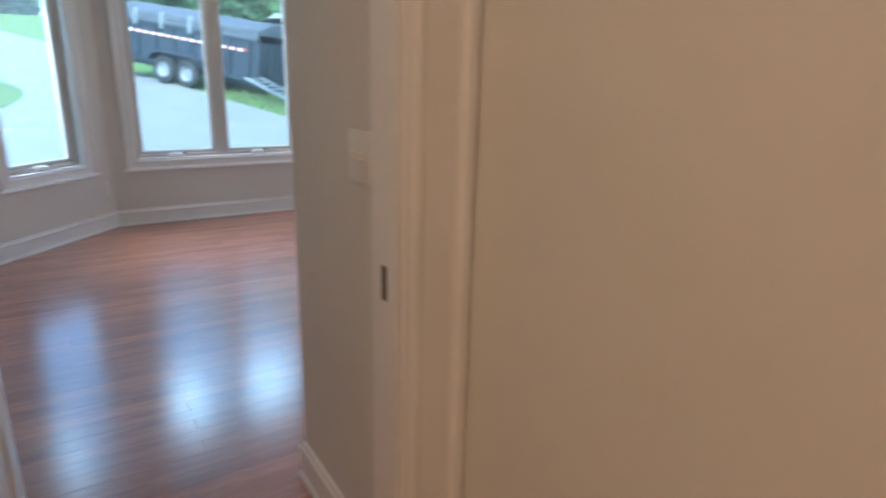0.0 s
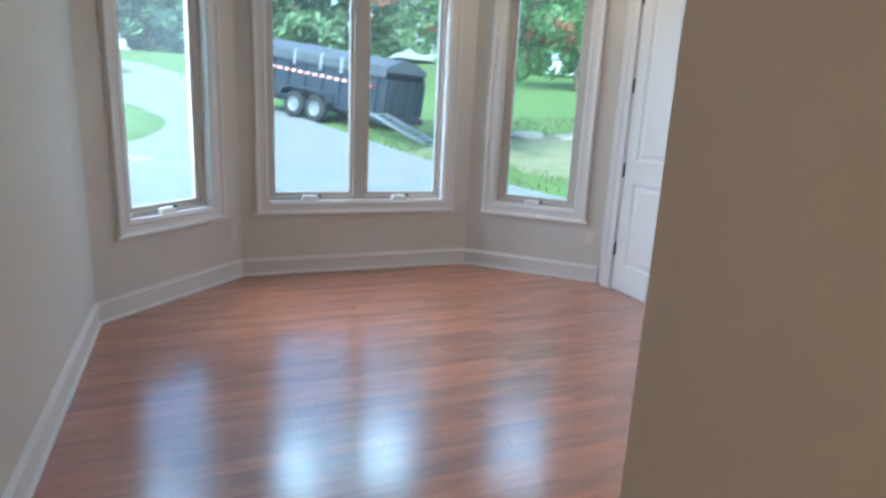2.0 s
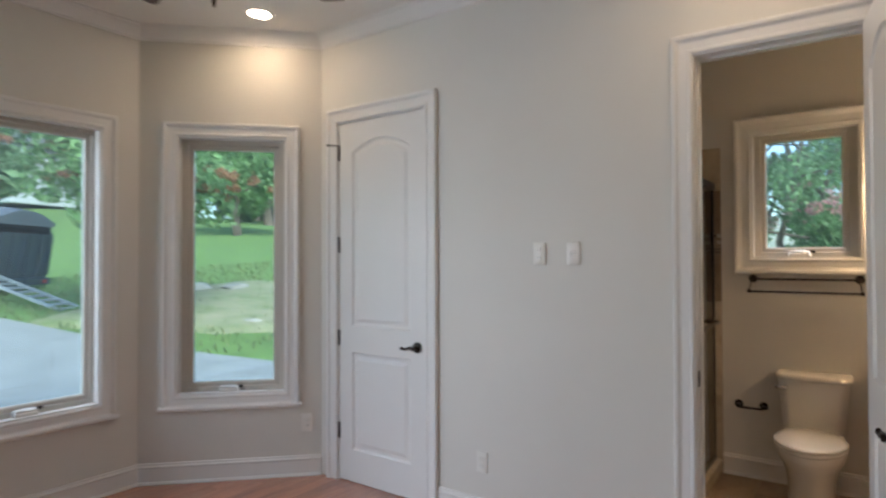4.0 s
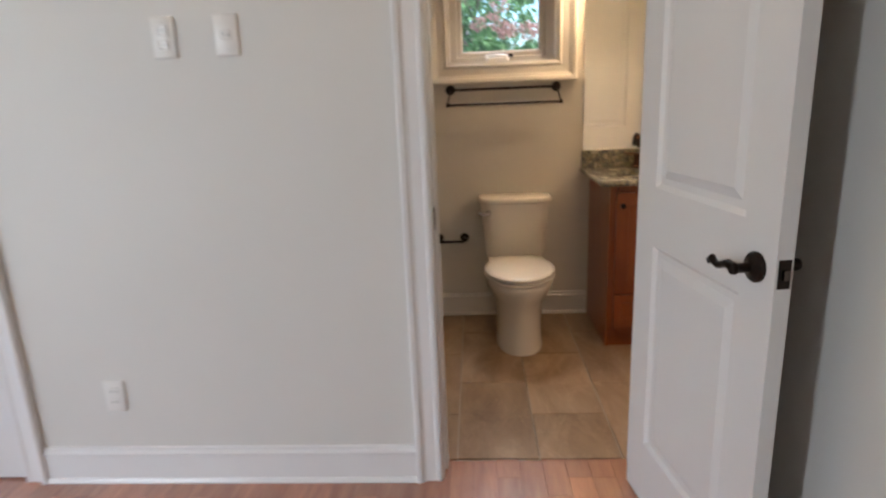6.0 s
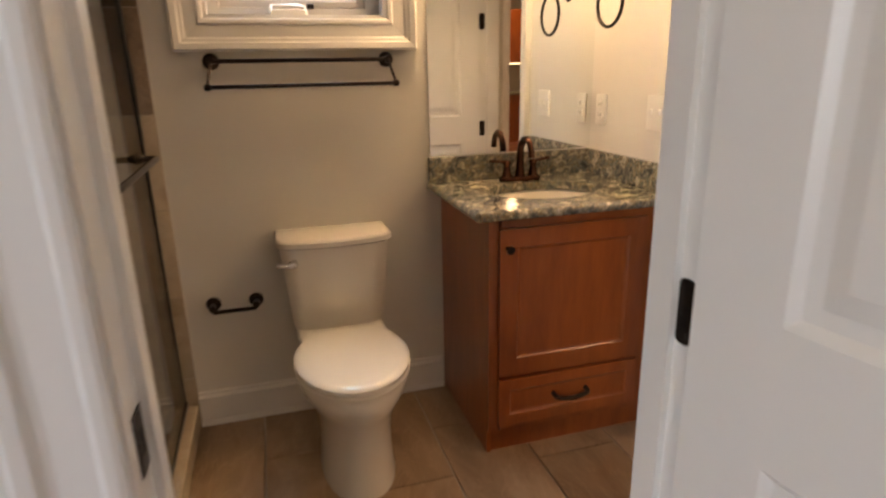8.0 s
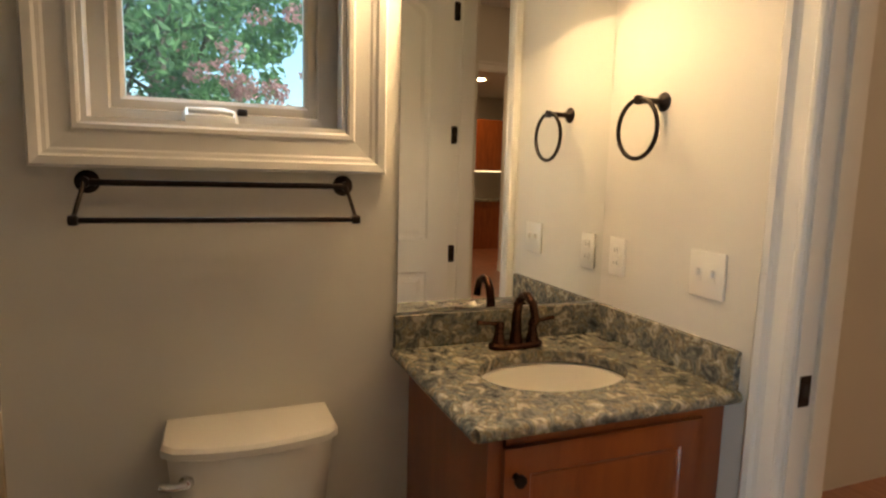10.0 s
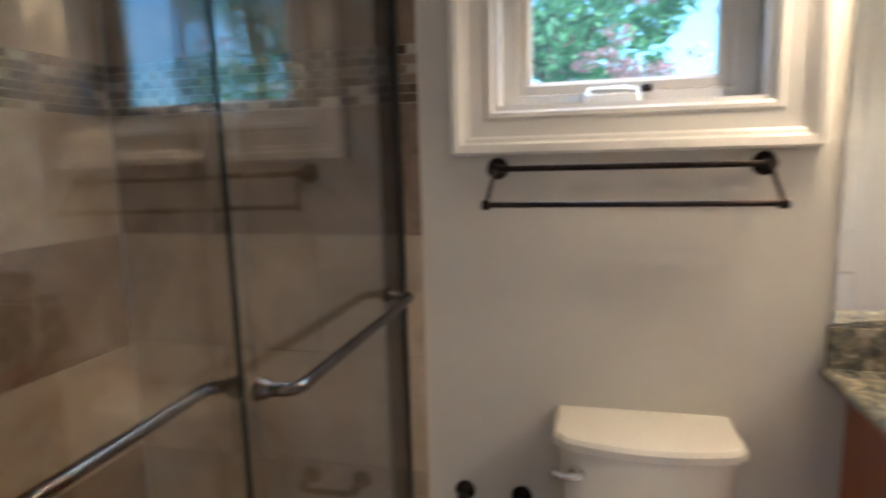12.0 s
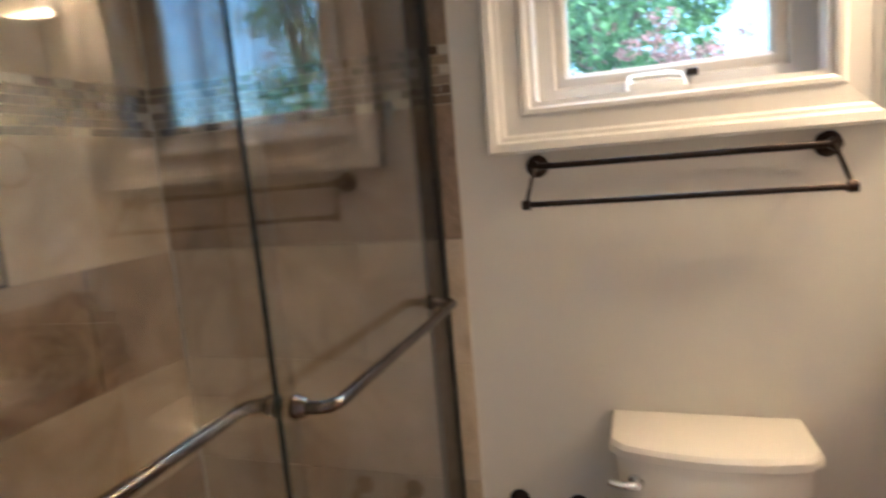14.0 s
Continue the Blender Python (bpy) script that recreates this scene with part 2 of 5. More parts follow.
GLASSEDGE = material("glass_edge", (0.004, 0.010, 0.008), 0.25)
SEAL = material("black_seal", (0.006, 0.006, 0.006), 0.5, spec=0.2)
MIRROR = material("mirror_silver", (0.90, 0.92, 0.90), 0.004, 1.0)
BULB = glowing("lit_lens", (1.0, 0.84, 0.60), 14)
SHADE = glowing("frosted_shade", (1.0, 0.70, 0.38), 4.0)
UNDERLIGHT = glowing("lit_strip", (1.0, 0.75, 0.4), 1.0)
CONCRETE = material("concrete_drive", (0.29, 0.285, 0.275), 0.85, grain=(0.23, 0.227, 0.22), grain_scale=2.5, bump=0.3, bump_scale=25, stains=0.12)
GRASS = material("lawn_grass", (0.155, 0.245, 0.06), 0.9, grain=(0.10, 0.175, 0.04), grain_scale=1.4, bump=1.0, bump_scale=14, stains=0.25)
SCRUB = material("dry_ground", (0.33, 0.28, 0.18), 0.95, grain=(0.15, 0.19, 0.07), grain_scale=1.8, bump=1.0, bump_scale=12)
BLADE = material("grass_blade", (0.24, 0.25, 0.12), 0.7, grain=(0.14, 0.17, 0.065), grain_scale=2, island=True, vary=0.35, through_light=0.4)
LEAF = material("green_leaf", (0.23, 0.37, 0.15), 0.55, grain=(0.14, 0.25, 0.10), grain_scale=1.2, island=True, vary=0.45, through_light=0.4)
FARLEAF = material("far_foliage", (0.24, 0.36, 0.19), 0.7, grain=(0.14, 0.24, 0.12), grain_scale=0.6, island=True, vary=0.5, through_light=0.4)
BLOOM = material("pink_bloom", (0.72, 0.36, 0.34), 0.7, grain=(0.60, 0.25, 0.24), grain_scale=6, island=True, vary=0.25, through_light=0.4)
RUSTLEAF = material("rust_leaf", (0.42, 0.20, 0.11), 0.7, grain=(0.30, 0.13, 0.07), grain_scale=6, island=True, vary=0.3, through_light=0.4)
BARK = material("tree_bark", (0.20, 0.15, 0.11), 0.9, grain=(0.10, 0.075, 0.055), grain_scale=6, stretch=(3, 3, 0.6), bump=0.6, bump_scale=20)
NAVY = material("trailer_paint", (0.032, 0.045, 0.070), 0.35, grain=(0.03, 0.036, 0.05), grain_scale=3, stains=0.3)
TARP = material("trailer_tarp", (0.13, 0.14, 0.16), 0.8, grain=(0.07, 0.08, 0.10), grain_scale=5, bump=0.5, bump_scale=8)
RUBBER = material("tyre_rubber", (0.03, 0.03, 0.03), 0.85, stains=0.2)
RIM = material("grey_rim", (0.30, 0.31, 0.33), 0.5, 0.3)
ALU = material("ramp_aluminium", (0.42, 0.43, 0.44), 0.5, 0.5, stains=0.2)
REDTAPE = material("red_reflector", (0.45, 0.03, 0.03), 0.4)
WHITETAPE = material("white_reflector", (0.8, 0.8, 0.8), 0.4)
SIDING = material("white_siding", (0.50, 0.51, 0.54), 0.7, stains=0.06)
SHINGLE = material("grey_shingle", (0.16, 0.16, 0.17), 0.9, grain=(0.10, 0.10, 0.11), grain_scale=2)
DARKGLASS = material("dark_window", (0.03, 0.04, 0.05), 0.1)
STONE = material("pale_rock", (0.40, 0.37, 0.31), 0.9, grain=(0.28, 0.25, 0.2), grain_scale=3, bump=0.5, bump_scale=8)


def granite(name):
    m = bpy.data.materials.new(name)
    m.use_nodes = True
    n, l = m.node_tree.nodes, m.node_tree.links
    b = n["Principled BSDF"]
    tc = n.new("ShaderNodeTexCoord")
    t1, t2, v = n.new("ShaderNodeTexNoise"), n.new("ShaderNodeTexNoise"), n.new("ShaderNodeTexVoronoi")
    t1.inputs["Scale"].default_value, t1.inputs["Detail"].default_value, t1.inputs["Distortion"].default_value = 30, 9, 0.9
    t2.inputs["Scale"].default_value, t2.inputs["Detail"].default_value = 95, 5
    v.inputs["Scale"].default_value = 60
    for t in (t1, t2, v):
        l.new(tc.outputs["Object"], t.inputs["Vector"])
    r = n.new("ShaderNodeValToRGB")
    e = r.color_ramp.elements
    e[0].position, e[0].color = 0.26, (0.05, 0.05, 0.046, 1)
    e[1].position, e[1].color = 0.74, (0.48, 0.46, 0.40, 1)
    for p, c in ((0.40, (0.11, 0.115, 0.105, 1)), (0.48, (0.22, 0.22, 0.19, 1)), (0.53, (0.17, 0.14, 0.09, 1)), (0.60, (0.36, 0.33, 0.26, 1))):
        q = e.new(p)
        q.color = c
    l.new(t1.outputs["Fac"], r.inputs[0])
    r2 = n.new("ShaderNodeValToRGB")
    r2.color_ramp.elements[0].position, r2.color_ramp.elements[0].color = 0.38, (0.55, 0.56, 0.55, 1)
    r2.color_ramp.elements[1].position, r2.color_ramp.elements[1].color = 0.62, (1.35, 1.32, 1.25, 1)
    l.new(t2.outputs["Fac"], r2.inputs[0])
    mx = n.new("ShaderNodeMix")
    mx.data_type, mx.blend_type = "RGBA", "MULTIPLY"
    mx.inputs["Factor"].default_value = 0.6
    l.new(r.outputs[0], mx.inputs["A"])
    l.new(r2.outputs[0], mx.inputs["B"])
    l.new(mx.outputs["Result"], b.inputs["Base Color"])
    b.inputs["Roughness"].default_value = 0.16
    return m


GRANITE = granite("speckled_granite")

# ---- mesh helpers ----


def mesh_ob(name, bm, mat, smooth=False):
    bmesh.ops.recalc_face_normals(bm, faces=bm.faces[:])
    me = bpy.data.meshes.new(name)
    bm.to_mesh(me)
    bm.free()
    me.materials.append(mat)
    if smooth:
        me.polygons.foreach_set("use_smooth", [True] * len(me.polygons))
        me.set_sharp_from_angle(angle=radians(38))
    return new(name, me)


def part(name, bm, mat, parent, label="", smooth=False):
    ob = mesh_ob(name, bm, mat, smooth)
    ob.parent = parent
    return tagged(ob, label)


def thing(name, m, label, category, group="", kind=""):
    ob = new(name)
    ob.empty_display_size = 0.05
    ob.matrix_world = m
    return tagged(ob, label, category, group, kind)


def solid(name, bm, mat, m, label, category, group="", kind="", smooth=False):
    ob = mesh_ob(name, bm, mat, smooth)
    ob.matrix_world = m
    return tagged(ob, label, category, group, kind)


def box(bm, x0, x1, y0, y1, z0, z1, r=0.0, seg=1):
    m = Matrix.LocRotScale(((x0 + x1) / 2, (y0 + y1) / 2, (z0 + z1) / 2), None, (x1 - x0, y1 - y0, z1 - z0))
    vs = bmesh.ops.create_cube(bm, size=1.0, matrix=m)["verts"]
    if r:
        es = list({e for v in vs for e in v.link_edges})
        bmesh.ops.bevel(bm, geom=es, offset=r, segments=seg, affect="EDGES", profile=0.5)
    return bm


def boxes(*rows):
    bm = bmesh.new()
    for row in rows:
        box(bm, *row)
    return bm


def lathe(bm, profile, m=None, seg=24):
    """Turns (radius, height) pairs round z."""
    m = m or Matrix()
    rings = []
    for r, z in profile:
        if r < 1e-5:
            rings.append([bm.verts.new(m @ Vector((0, 0, z)))])
        else:
            rings.append([bm.verts.new(m @ Vector((r * math.cos(2 * math.pi * i / seg), r * math.sin(2 * math.pi * i / seg), z))) for i in range(seg)])
    for a, b in zip(rings, rings[1:]):
        for i in range(seg):
            j = (i + 1) % seg
            q = [a[i % len(a)], a[j % len(a)], b[j % len(b)], b[i % len(b)]]
            q = [v for k, v in enumerate(q) if v not in q[:k]]
            if len(q) > 2:
                bm.faces.new(q)
    return bm


def tube(bm, pts, radius, seg=12, cap=True):
    """A round bar along points; radius is one number or one for each point."""
    pts = [Vector(p) for p in pts]
    rad = radius if isinstance(radius, (list, tuple)) else [radius] * len(pts)
    rings, up = [], None
    for i, p in enumerate(pts):
        d = (pts[min(i + 1, len(pts) - 1)] - pts[max(i - 1, 0)]).normalized()
        if up is None:
            up = d.orthogonal().normalized()
        up = (up - d * up.dot(d)).normalized()
        side = d.cross(up)
        rings.append([bm.verts.new(p + rad[i] * (math.cos(2 * math.pi * k / seg) * up + math.sin(2 * math.pi * k / seg) * side)) for k in range(seg)])
    for a, b in zip(rings, rings[1:]):
        for i in range(seg):
            bm.faces.new((a[i], a[(i + 1) % seg], b[(i + 1) % seg], b[i]))
    if cap:
        bm.faces.new(rings[0])
        bm.faces.new(rings[-1])
    return bm


def bend(points, r, n=6):
    """Rounds the corners of a line of points."""
    pts = [Vector(p) for p in points]
    out = [pts[0]]
    for a, b, c in zip(pts, pts[1:], pts[2:]):
        p, q = b + (a - b).normalized() * r, b + (c - b).normalized() * r
        for i in range(n + 1):
            t = i / n
            out.append((1 - t) ** 2 * p + 2 * t * (1 - t) * b + t * t * q)
    return out + [pts[-1]]


def loft(bm, loops, cap0=True, cap1=True):
    rings = [[bm.verts.new(p) for p in lp] for lp in loops]
    n = len(rings[0])
    for a, b in zip(rings, rings[1:]):
        for i in range(n):
            bm.faces.new((a[i], a[(i + 1) % n], b[(i + 1) % n], b[i]))
    if cap0:
        bm.faces.new(rings[0])
    if cap1:
        bm.faces.new(rings[-1])
    return bm


def sweep_frame(bm, profile, x0, x1, z0, z1, closed=True):
    """A mitred moulding round an opening in the x-z plane; profile: (outward, proud of the wall)."""
    rings = []
    for u, d in profile:
        if closed:
            c = [(x0 - u, z0 - u), (x1 + u, z0 - u), (x1 + u, z1 + u), (x0 - u, z1 + u)]
        else:
            c = [(x0 - u, z0), (x0 - u, z1 + u), (x1 + u, z1 + u), (x1 + u, z0)]
        rings.append([bm.verts.new((x, d, z)) for x, z in c])
    k = 4 if closed else 3
    for a, b in zip(rings, rings[1:]):
        for i in range(k):
            bm.faces.new((a[i], a[(i + 1) % 4], b[(i + 1) % 4], b[i]))
    if not closed:
        bm.faces.new([r[0] for r in rings])
        bm.faces.new([r[3] for r in rings])
    return bm


CASING = [(0, 0), (0, 0.012), (0.006, 0.016), (0.016, 0.017), (0.022, 0.013), (0.055, 0.015), (0.064, 0.019), (0.070, 0.027), (0.084, 0.030), (0.090, 0.026), (0.090, 0)]
HALLCASING = [(u if u < 0.03 else u + 0.031, d) for u, d in CASING]
BOLD = [(0, 0), (0, 0.012), (0.006, 0.016), (0.016, 0.017), (0.022, 0.013), (0.060, 0.016), (0.066, 0.020), (0.074, 0.022), (0.080, 0.029), (0.098, 0.032), (0.104, 0.027), (0.104, 0)]
NARROW = [(0, 0), (0, 0.004), (0.003, 0.006), (0.052, 0.006), (0.055, 0.004), (0.055, 0)]


def run_profile(bm, profile, a, b, skew0=0.0, skew1=0.0):
    """Extrudes (proud, height) along x from a to b; the ends lean by skew per metre proud, for mitred corners."""
    lo = [bm.verts.new((a + skew0 * d, d, z)) for d, z in profile]
    hi = [bm.verts.new((b + skew1 * d, d, z)) for d, z in profile]
    n = len(profile)
    for i in range(n):
        bm.faces.new((lo[i], lo[(i + 1) % n], hi[(i + 1) % n], hi[i]))
    bm.faces.new(lo)
    bm.faces.new(hi)
    return bm


BASE = [(0, 0), (0.026, 0), (0.026, 0.006), (0.020, 0.016), (0.015, 0.018), (0.015, 0.105), (0.018, 0.110), (0.018, 0.117), (0.010, 0.124), (0.009, 0.135), (0, 0.138)]
CROWN = [(0, 2.960), (0.010, 2.962), (0.012, 2.975), (0.030, 2.992), (0.052, 3.020), (0.062, 3.036), (0.074, 3.040), (0.076, 3.0495), (0, 3.0495)]


def wall(name, m, length, height, thick, openings, label, ext0=0.0, ext1=0.0, start=0.0, mat=None):
    """A wall along local x with its room face at y = 0 and its openings (x0, x1, z0, z1)."""
    bm = bmesh.new()
    xs = sorted({start, length, *[v for o in openings for v in o[:2]]})
    for a, b in zip(xs, xs[1:]):
        holes = [o for o in openings if o[0] <= a + 1e-6 and o[1] >= b - 1e-6]
        zs = [(-0.03, height)]
        for o in holes:
            zs = [(-0.03, o[2]), (o[3], height)]
        for z0, z1 in zs:
            if z1 - z0 > 0.005 and z1 > 0.001:
                box(bm, a, b, -thick, 0, z0, z1)
    for v in bm.verts:
        if v.co.y < -thick / 2:
            if abs(v.co.x - start) < 1e-5:
                v.co.x -= ext0
            elif abs(v.co.x - length) < 1e-5:
                v.co.x += ext1
    bmesh.ops.remove_doubles(bm, verts=bm.verts[:], dist=1e-5)
    return solid(name, bm, mat or PAINT, m, label, "wall", kind="structure")


def panel_faces(bm, w, z0, z1, contours, y, sign, steps):
    """One face of a panelled leaf at depth y (outward is sign): stiles and rails round the contours, each contour with its sunk moulding and raised field."""
    def edges(vs):
        return [bm.edges.new((vs[i], vs[(i + 1) % len(vs)])) for i in range(len(vs))]
    outer = [bm.verts.new((x, y, z)) for x, z in ((0, z0), (w, z0), (w, z1), (0, z1))]
    es = edges(outer)
    for c in contours:
        cx, cz = sum(p[0] for p in c) / len(c), sum(p[1] for p in c) / len(c)
        ring = [bm.verts.new((x, y, z)) for x, z in c]
        es += edges(ring)
        x0, x1 = min(p[0] for p in c), max(p[0] for p in c)
        q0, q1 = min(p[1] for p in c), max(p[1] for p in c)
        for inset, depth in steps:
            fx, fz = 1 - 2 * inset / (x1 - x0), 1 - 2 * inset / (q1 - q0)
            mx, mz = (x0 + x1) / 2, (q0 + q1) / 2
            nxt = [bm.verts.new((mx + (x - mx) * fx, y - sign * depth, mz + (z - mz) * fz)) for x, z in c]
            for i in range(len(c)):
                j = (i + 1) % len(c)
                bm.faces.new((ring[i], ring[j], nxt[j], nxt[i]))
            ring = nxt
        bm.faces.new(ring)
    bmesh.ops.triangle_fill(bm, use_beauty=True, use_dissolve=False, edges=es)
    return outer


def leaf_mesh(w, h, thick, contours, steps):
    bm = bmesh.new()
    a = panel_faces(bm, w, 0, h, contours, thick / 2, 1, steps)
    b = panel_faces(bm, w, 0, h, contours, -thick / 2, -1, steps)
    for i in range(4):
        j = (i + 1) % 4
        bm.faces.new((a[i], a[j], b[j], b[i]))
    return bm


def arch_contour(x0, x1, z0, z1, rise, n=14):
    return [(x0, z0), (x1, z0), (x1, z1 - rise)] + [(x1 - (x1 - x0) * i / n, z1 - rise + rise * math.sin(math.pi * i / n) ** 0.8) for i in range(1, n)] + [(x0, z1 - rise)]


def rosette_lever(parent, x, z, y, sign, way):
    """A black lever set: round rose, neck and scrolled lever that points along way (-1 or 1)."""
    bm = bmesh.new()
    turn = pose(x, y, z, -90 * sign, 0, 0)
    lathe(bm, [(0, 0), (0.033, 0), (0.033, 0.006), (0.029, 0.011), (0.016, 0.014), (0.011, 0.018), (0.011, 0.044), (0.014, 0.048), (0.012, 0.056), (0, 0.058)], turn)
    yy = y + sign * 0.048
    path = [(0, 0), (0.024, 0.004), (0.044, -0.003), (0.062, -0.010), (0.077, -0.007), (0.088, 0.0), (0.095, -0.006), (0.091, -0.013)]
    tube(bm, [(x + way * u, yy, z + v) for u, v in path], [0.011, 0.010, 0.0085, 0.008, 0.0078, 0.0085, 0.009, 0.007], 10)
    return part("lever_handle", bm, BRONZE, parent, "black oil-rubbed lever handle", True)


def knuckle(parent, y, z):
    bm = tube(bmesh.new(), [(0, y, z - 0.052), (0, y, z + 0.052)], 0.0075, 10)
    lathe(bm, [(0, -0.056), (0.005, -0.054), (0.006, -0.050)], pose(0, y, z), 10)
    return part("hinge_knuckle", bm, BRONZE, parent, "black hinge knuckle", True)


def jamb_hinges(parent, x, y0, y1, sign, heights=(0.333, 0.958, 1.588, 2.213)):
    """The round-cornered hinge leaves that stay on the lining beside an open door."""
    r = 0.009
    for z in heights:
        ring = []
        for cy, cz, a0 in ((y1 - r, z + 0.046 - r, 0), (y0 + r, z + 0.046 - r, 90), (y0 + r, z - 0.046 + r, 180), (y1 - r, z - 0.046 + r, 270)):
            ring += [(cy + r * math.cos(radians(a0 + 22.5 * q)), cz + r * math.sin(radians(a0 + 22.5 * q))) for q in range(5)]
        bm = loft(bmesh.new(), [[(x + sign * d, p, q) for p, q in ring] for d in (0.0, 0.003)])
        hinge = part("hinge_plate", bm, BRONZE, parent, "black hinge plate")
        for dz in (-0.032, 0.0, 0.032):
            part("screw", lathe(bmesh.new(), [(0, 0), (0.004, 0), (0.003, 0.001), (0, 0.001)], pose(x + sign * 0.003, (y0 + y1) / 2 + (0.006 if dz else -0.006), z + dz, 0, 90 * sign), 8), BRONZE, hinge)


def door_leaf(parent, w, h, m, hinges=(0.325, 0.95, 1.58, 2.205), pin=1, bolt=True):
    """A two-panel arch-top leaf; local x runs from the hinges to the latch."""
    e = 0.115
    cs = [arch_contour(e, w - e, 1.03, h - 0.125, 0.085), [(e, 0.21), (w - e, 0.21), (w - e, 0.86), (e, 0.86)]]
    leaf = part("leaf", leaf_mesh(w, h, 0.036, cs, [(0.012, 0.009), (0.030, 0.010), (0.055, 0.003)]), TRIM, parent)
    leaf.matrix_local = m
    for s in (1, -1):
        rosette_lever(leaf, w - 0.062, 0.935, s * 0.018, s, -1)
    for z in hinges:
        knuckle(leaf, pin * 0.024, z)
    if bolt:
        bm = boxes((w - 0.001, w + 0.002, -0.013, 0.013, 0.905, 0.965))
        part("latch_plate", bm, BRONZE, leaf, "black latch plate")
        bm = boxes((w + 0.002, w + 0.011, -0.006, 0.006, 0.925, 0.945))
        part("latch_bolt", bm, STEEL, leaf, "worn steel latch bolt")
    return leaf


def door_set(name, m, x0, x1, h, depth, label, casing=CASING, both=True, hall_casing=None):
    """Lining, stop and casings of a doorway; local x along the wall, y = 0 at the room face, wall to y = -depth."""
    d = thing(name, m, label, "door", kind="structure")
    t = 0.018
    bm = boxes((x0 - t, x0, -depth - 0.002, 0.002, 0, h + t), (x1, x1 + t, -depth - 0.002, 0.002, 0, h + t), (x0, x1, -depth - 0.002, 0.002, h, h + t))
    part("door_lining", bm, TRIM, d)
    part("casing", sweep_frame(bmesh.new(), casing, x0 - 0.006, x1 + 0.006, 0, h + 0.006, False), TRIM, d)
    if both:
        c = part("casing", sweep_frame(bmesh.new(), hall_casing or casing, x0 - 0.006, x1 + 0.006, 0, h + 0.006, False), TRIM, d)
        c.matrix_local = pose(x0 + x1, -depth, 0, 0, 0, 180)
    return d


def stop(parent, x0, x1, h, y0, y1):
    bm = boxes((x0, x0 + 0.011, y0, y1, 0, h), (x1 - 0.011, x1, y0, y1, 0, h), (x0 + 0.011, x1 - 0.011, y0, y1, h - 0.011, h))
    return part("door_stop", bm, TRIM, parent)


def strike(parent, x, y, z, sign):
    bm = boxes((x, x + sign * 0.0025, y - 0.016, y + 0.016, z - 0.035, z + 0.035) if sign > 0 else (x + sign * 0.0025, x, y - 0.016, y + 0.016, z - 0.035, z + 0.035))
    s = part("strike_plate", bm, BRONZE, parent, "black strike plate")
    a, b = sorted((x + sign * 0.0025, x + sign * 0.0035))
    # raised dark block painted as the shade of the strike's hole
    part("strike_hole_shade", boxes((a, b, y - 0.008, y + 0.006, z - 0.014, z + 0.014)), SLOT_SHADE, s)


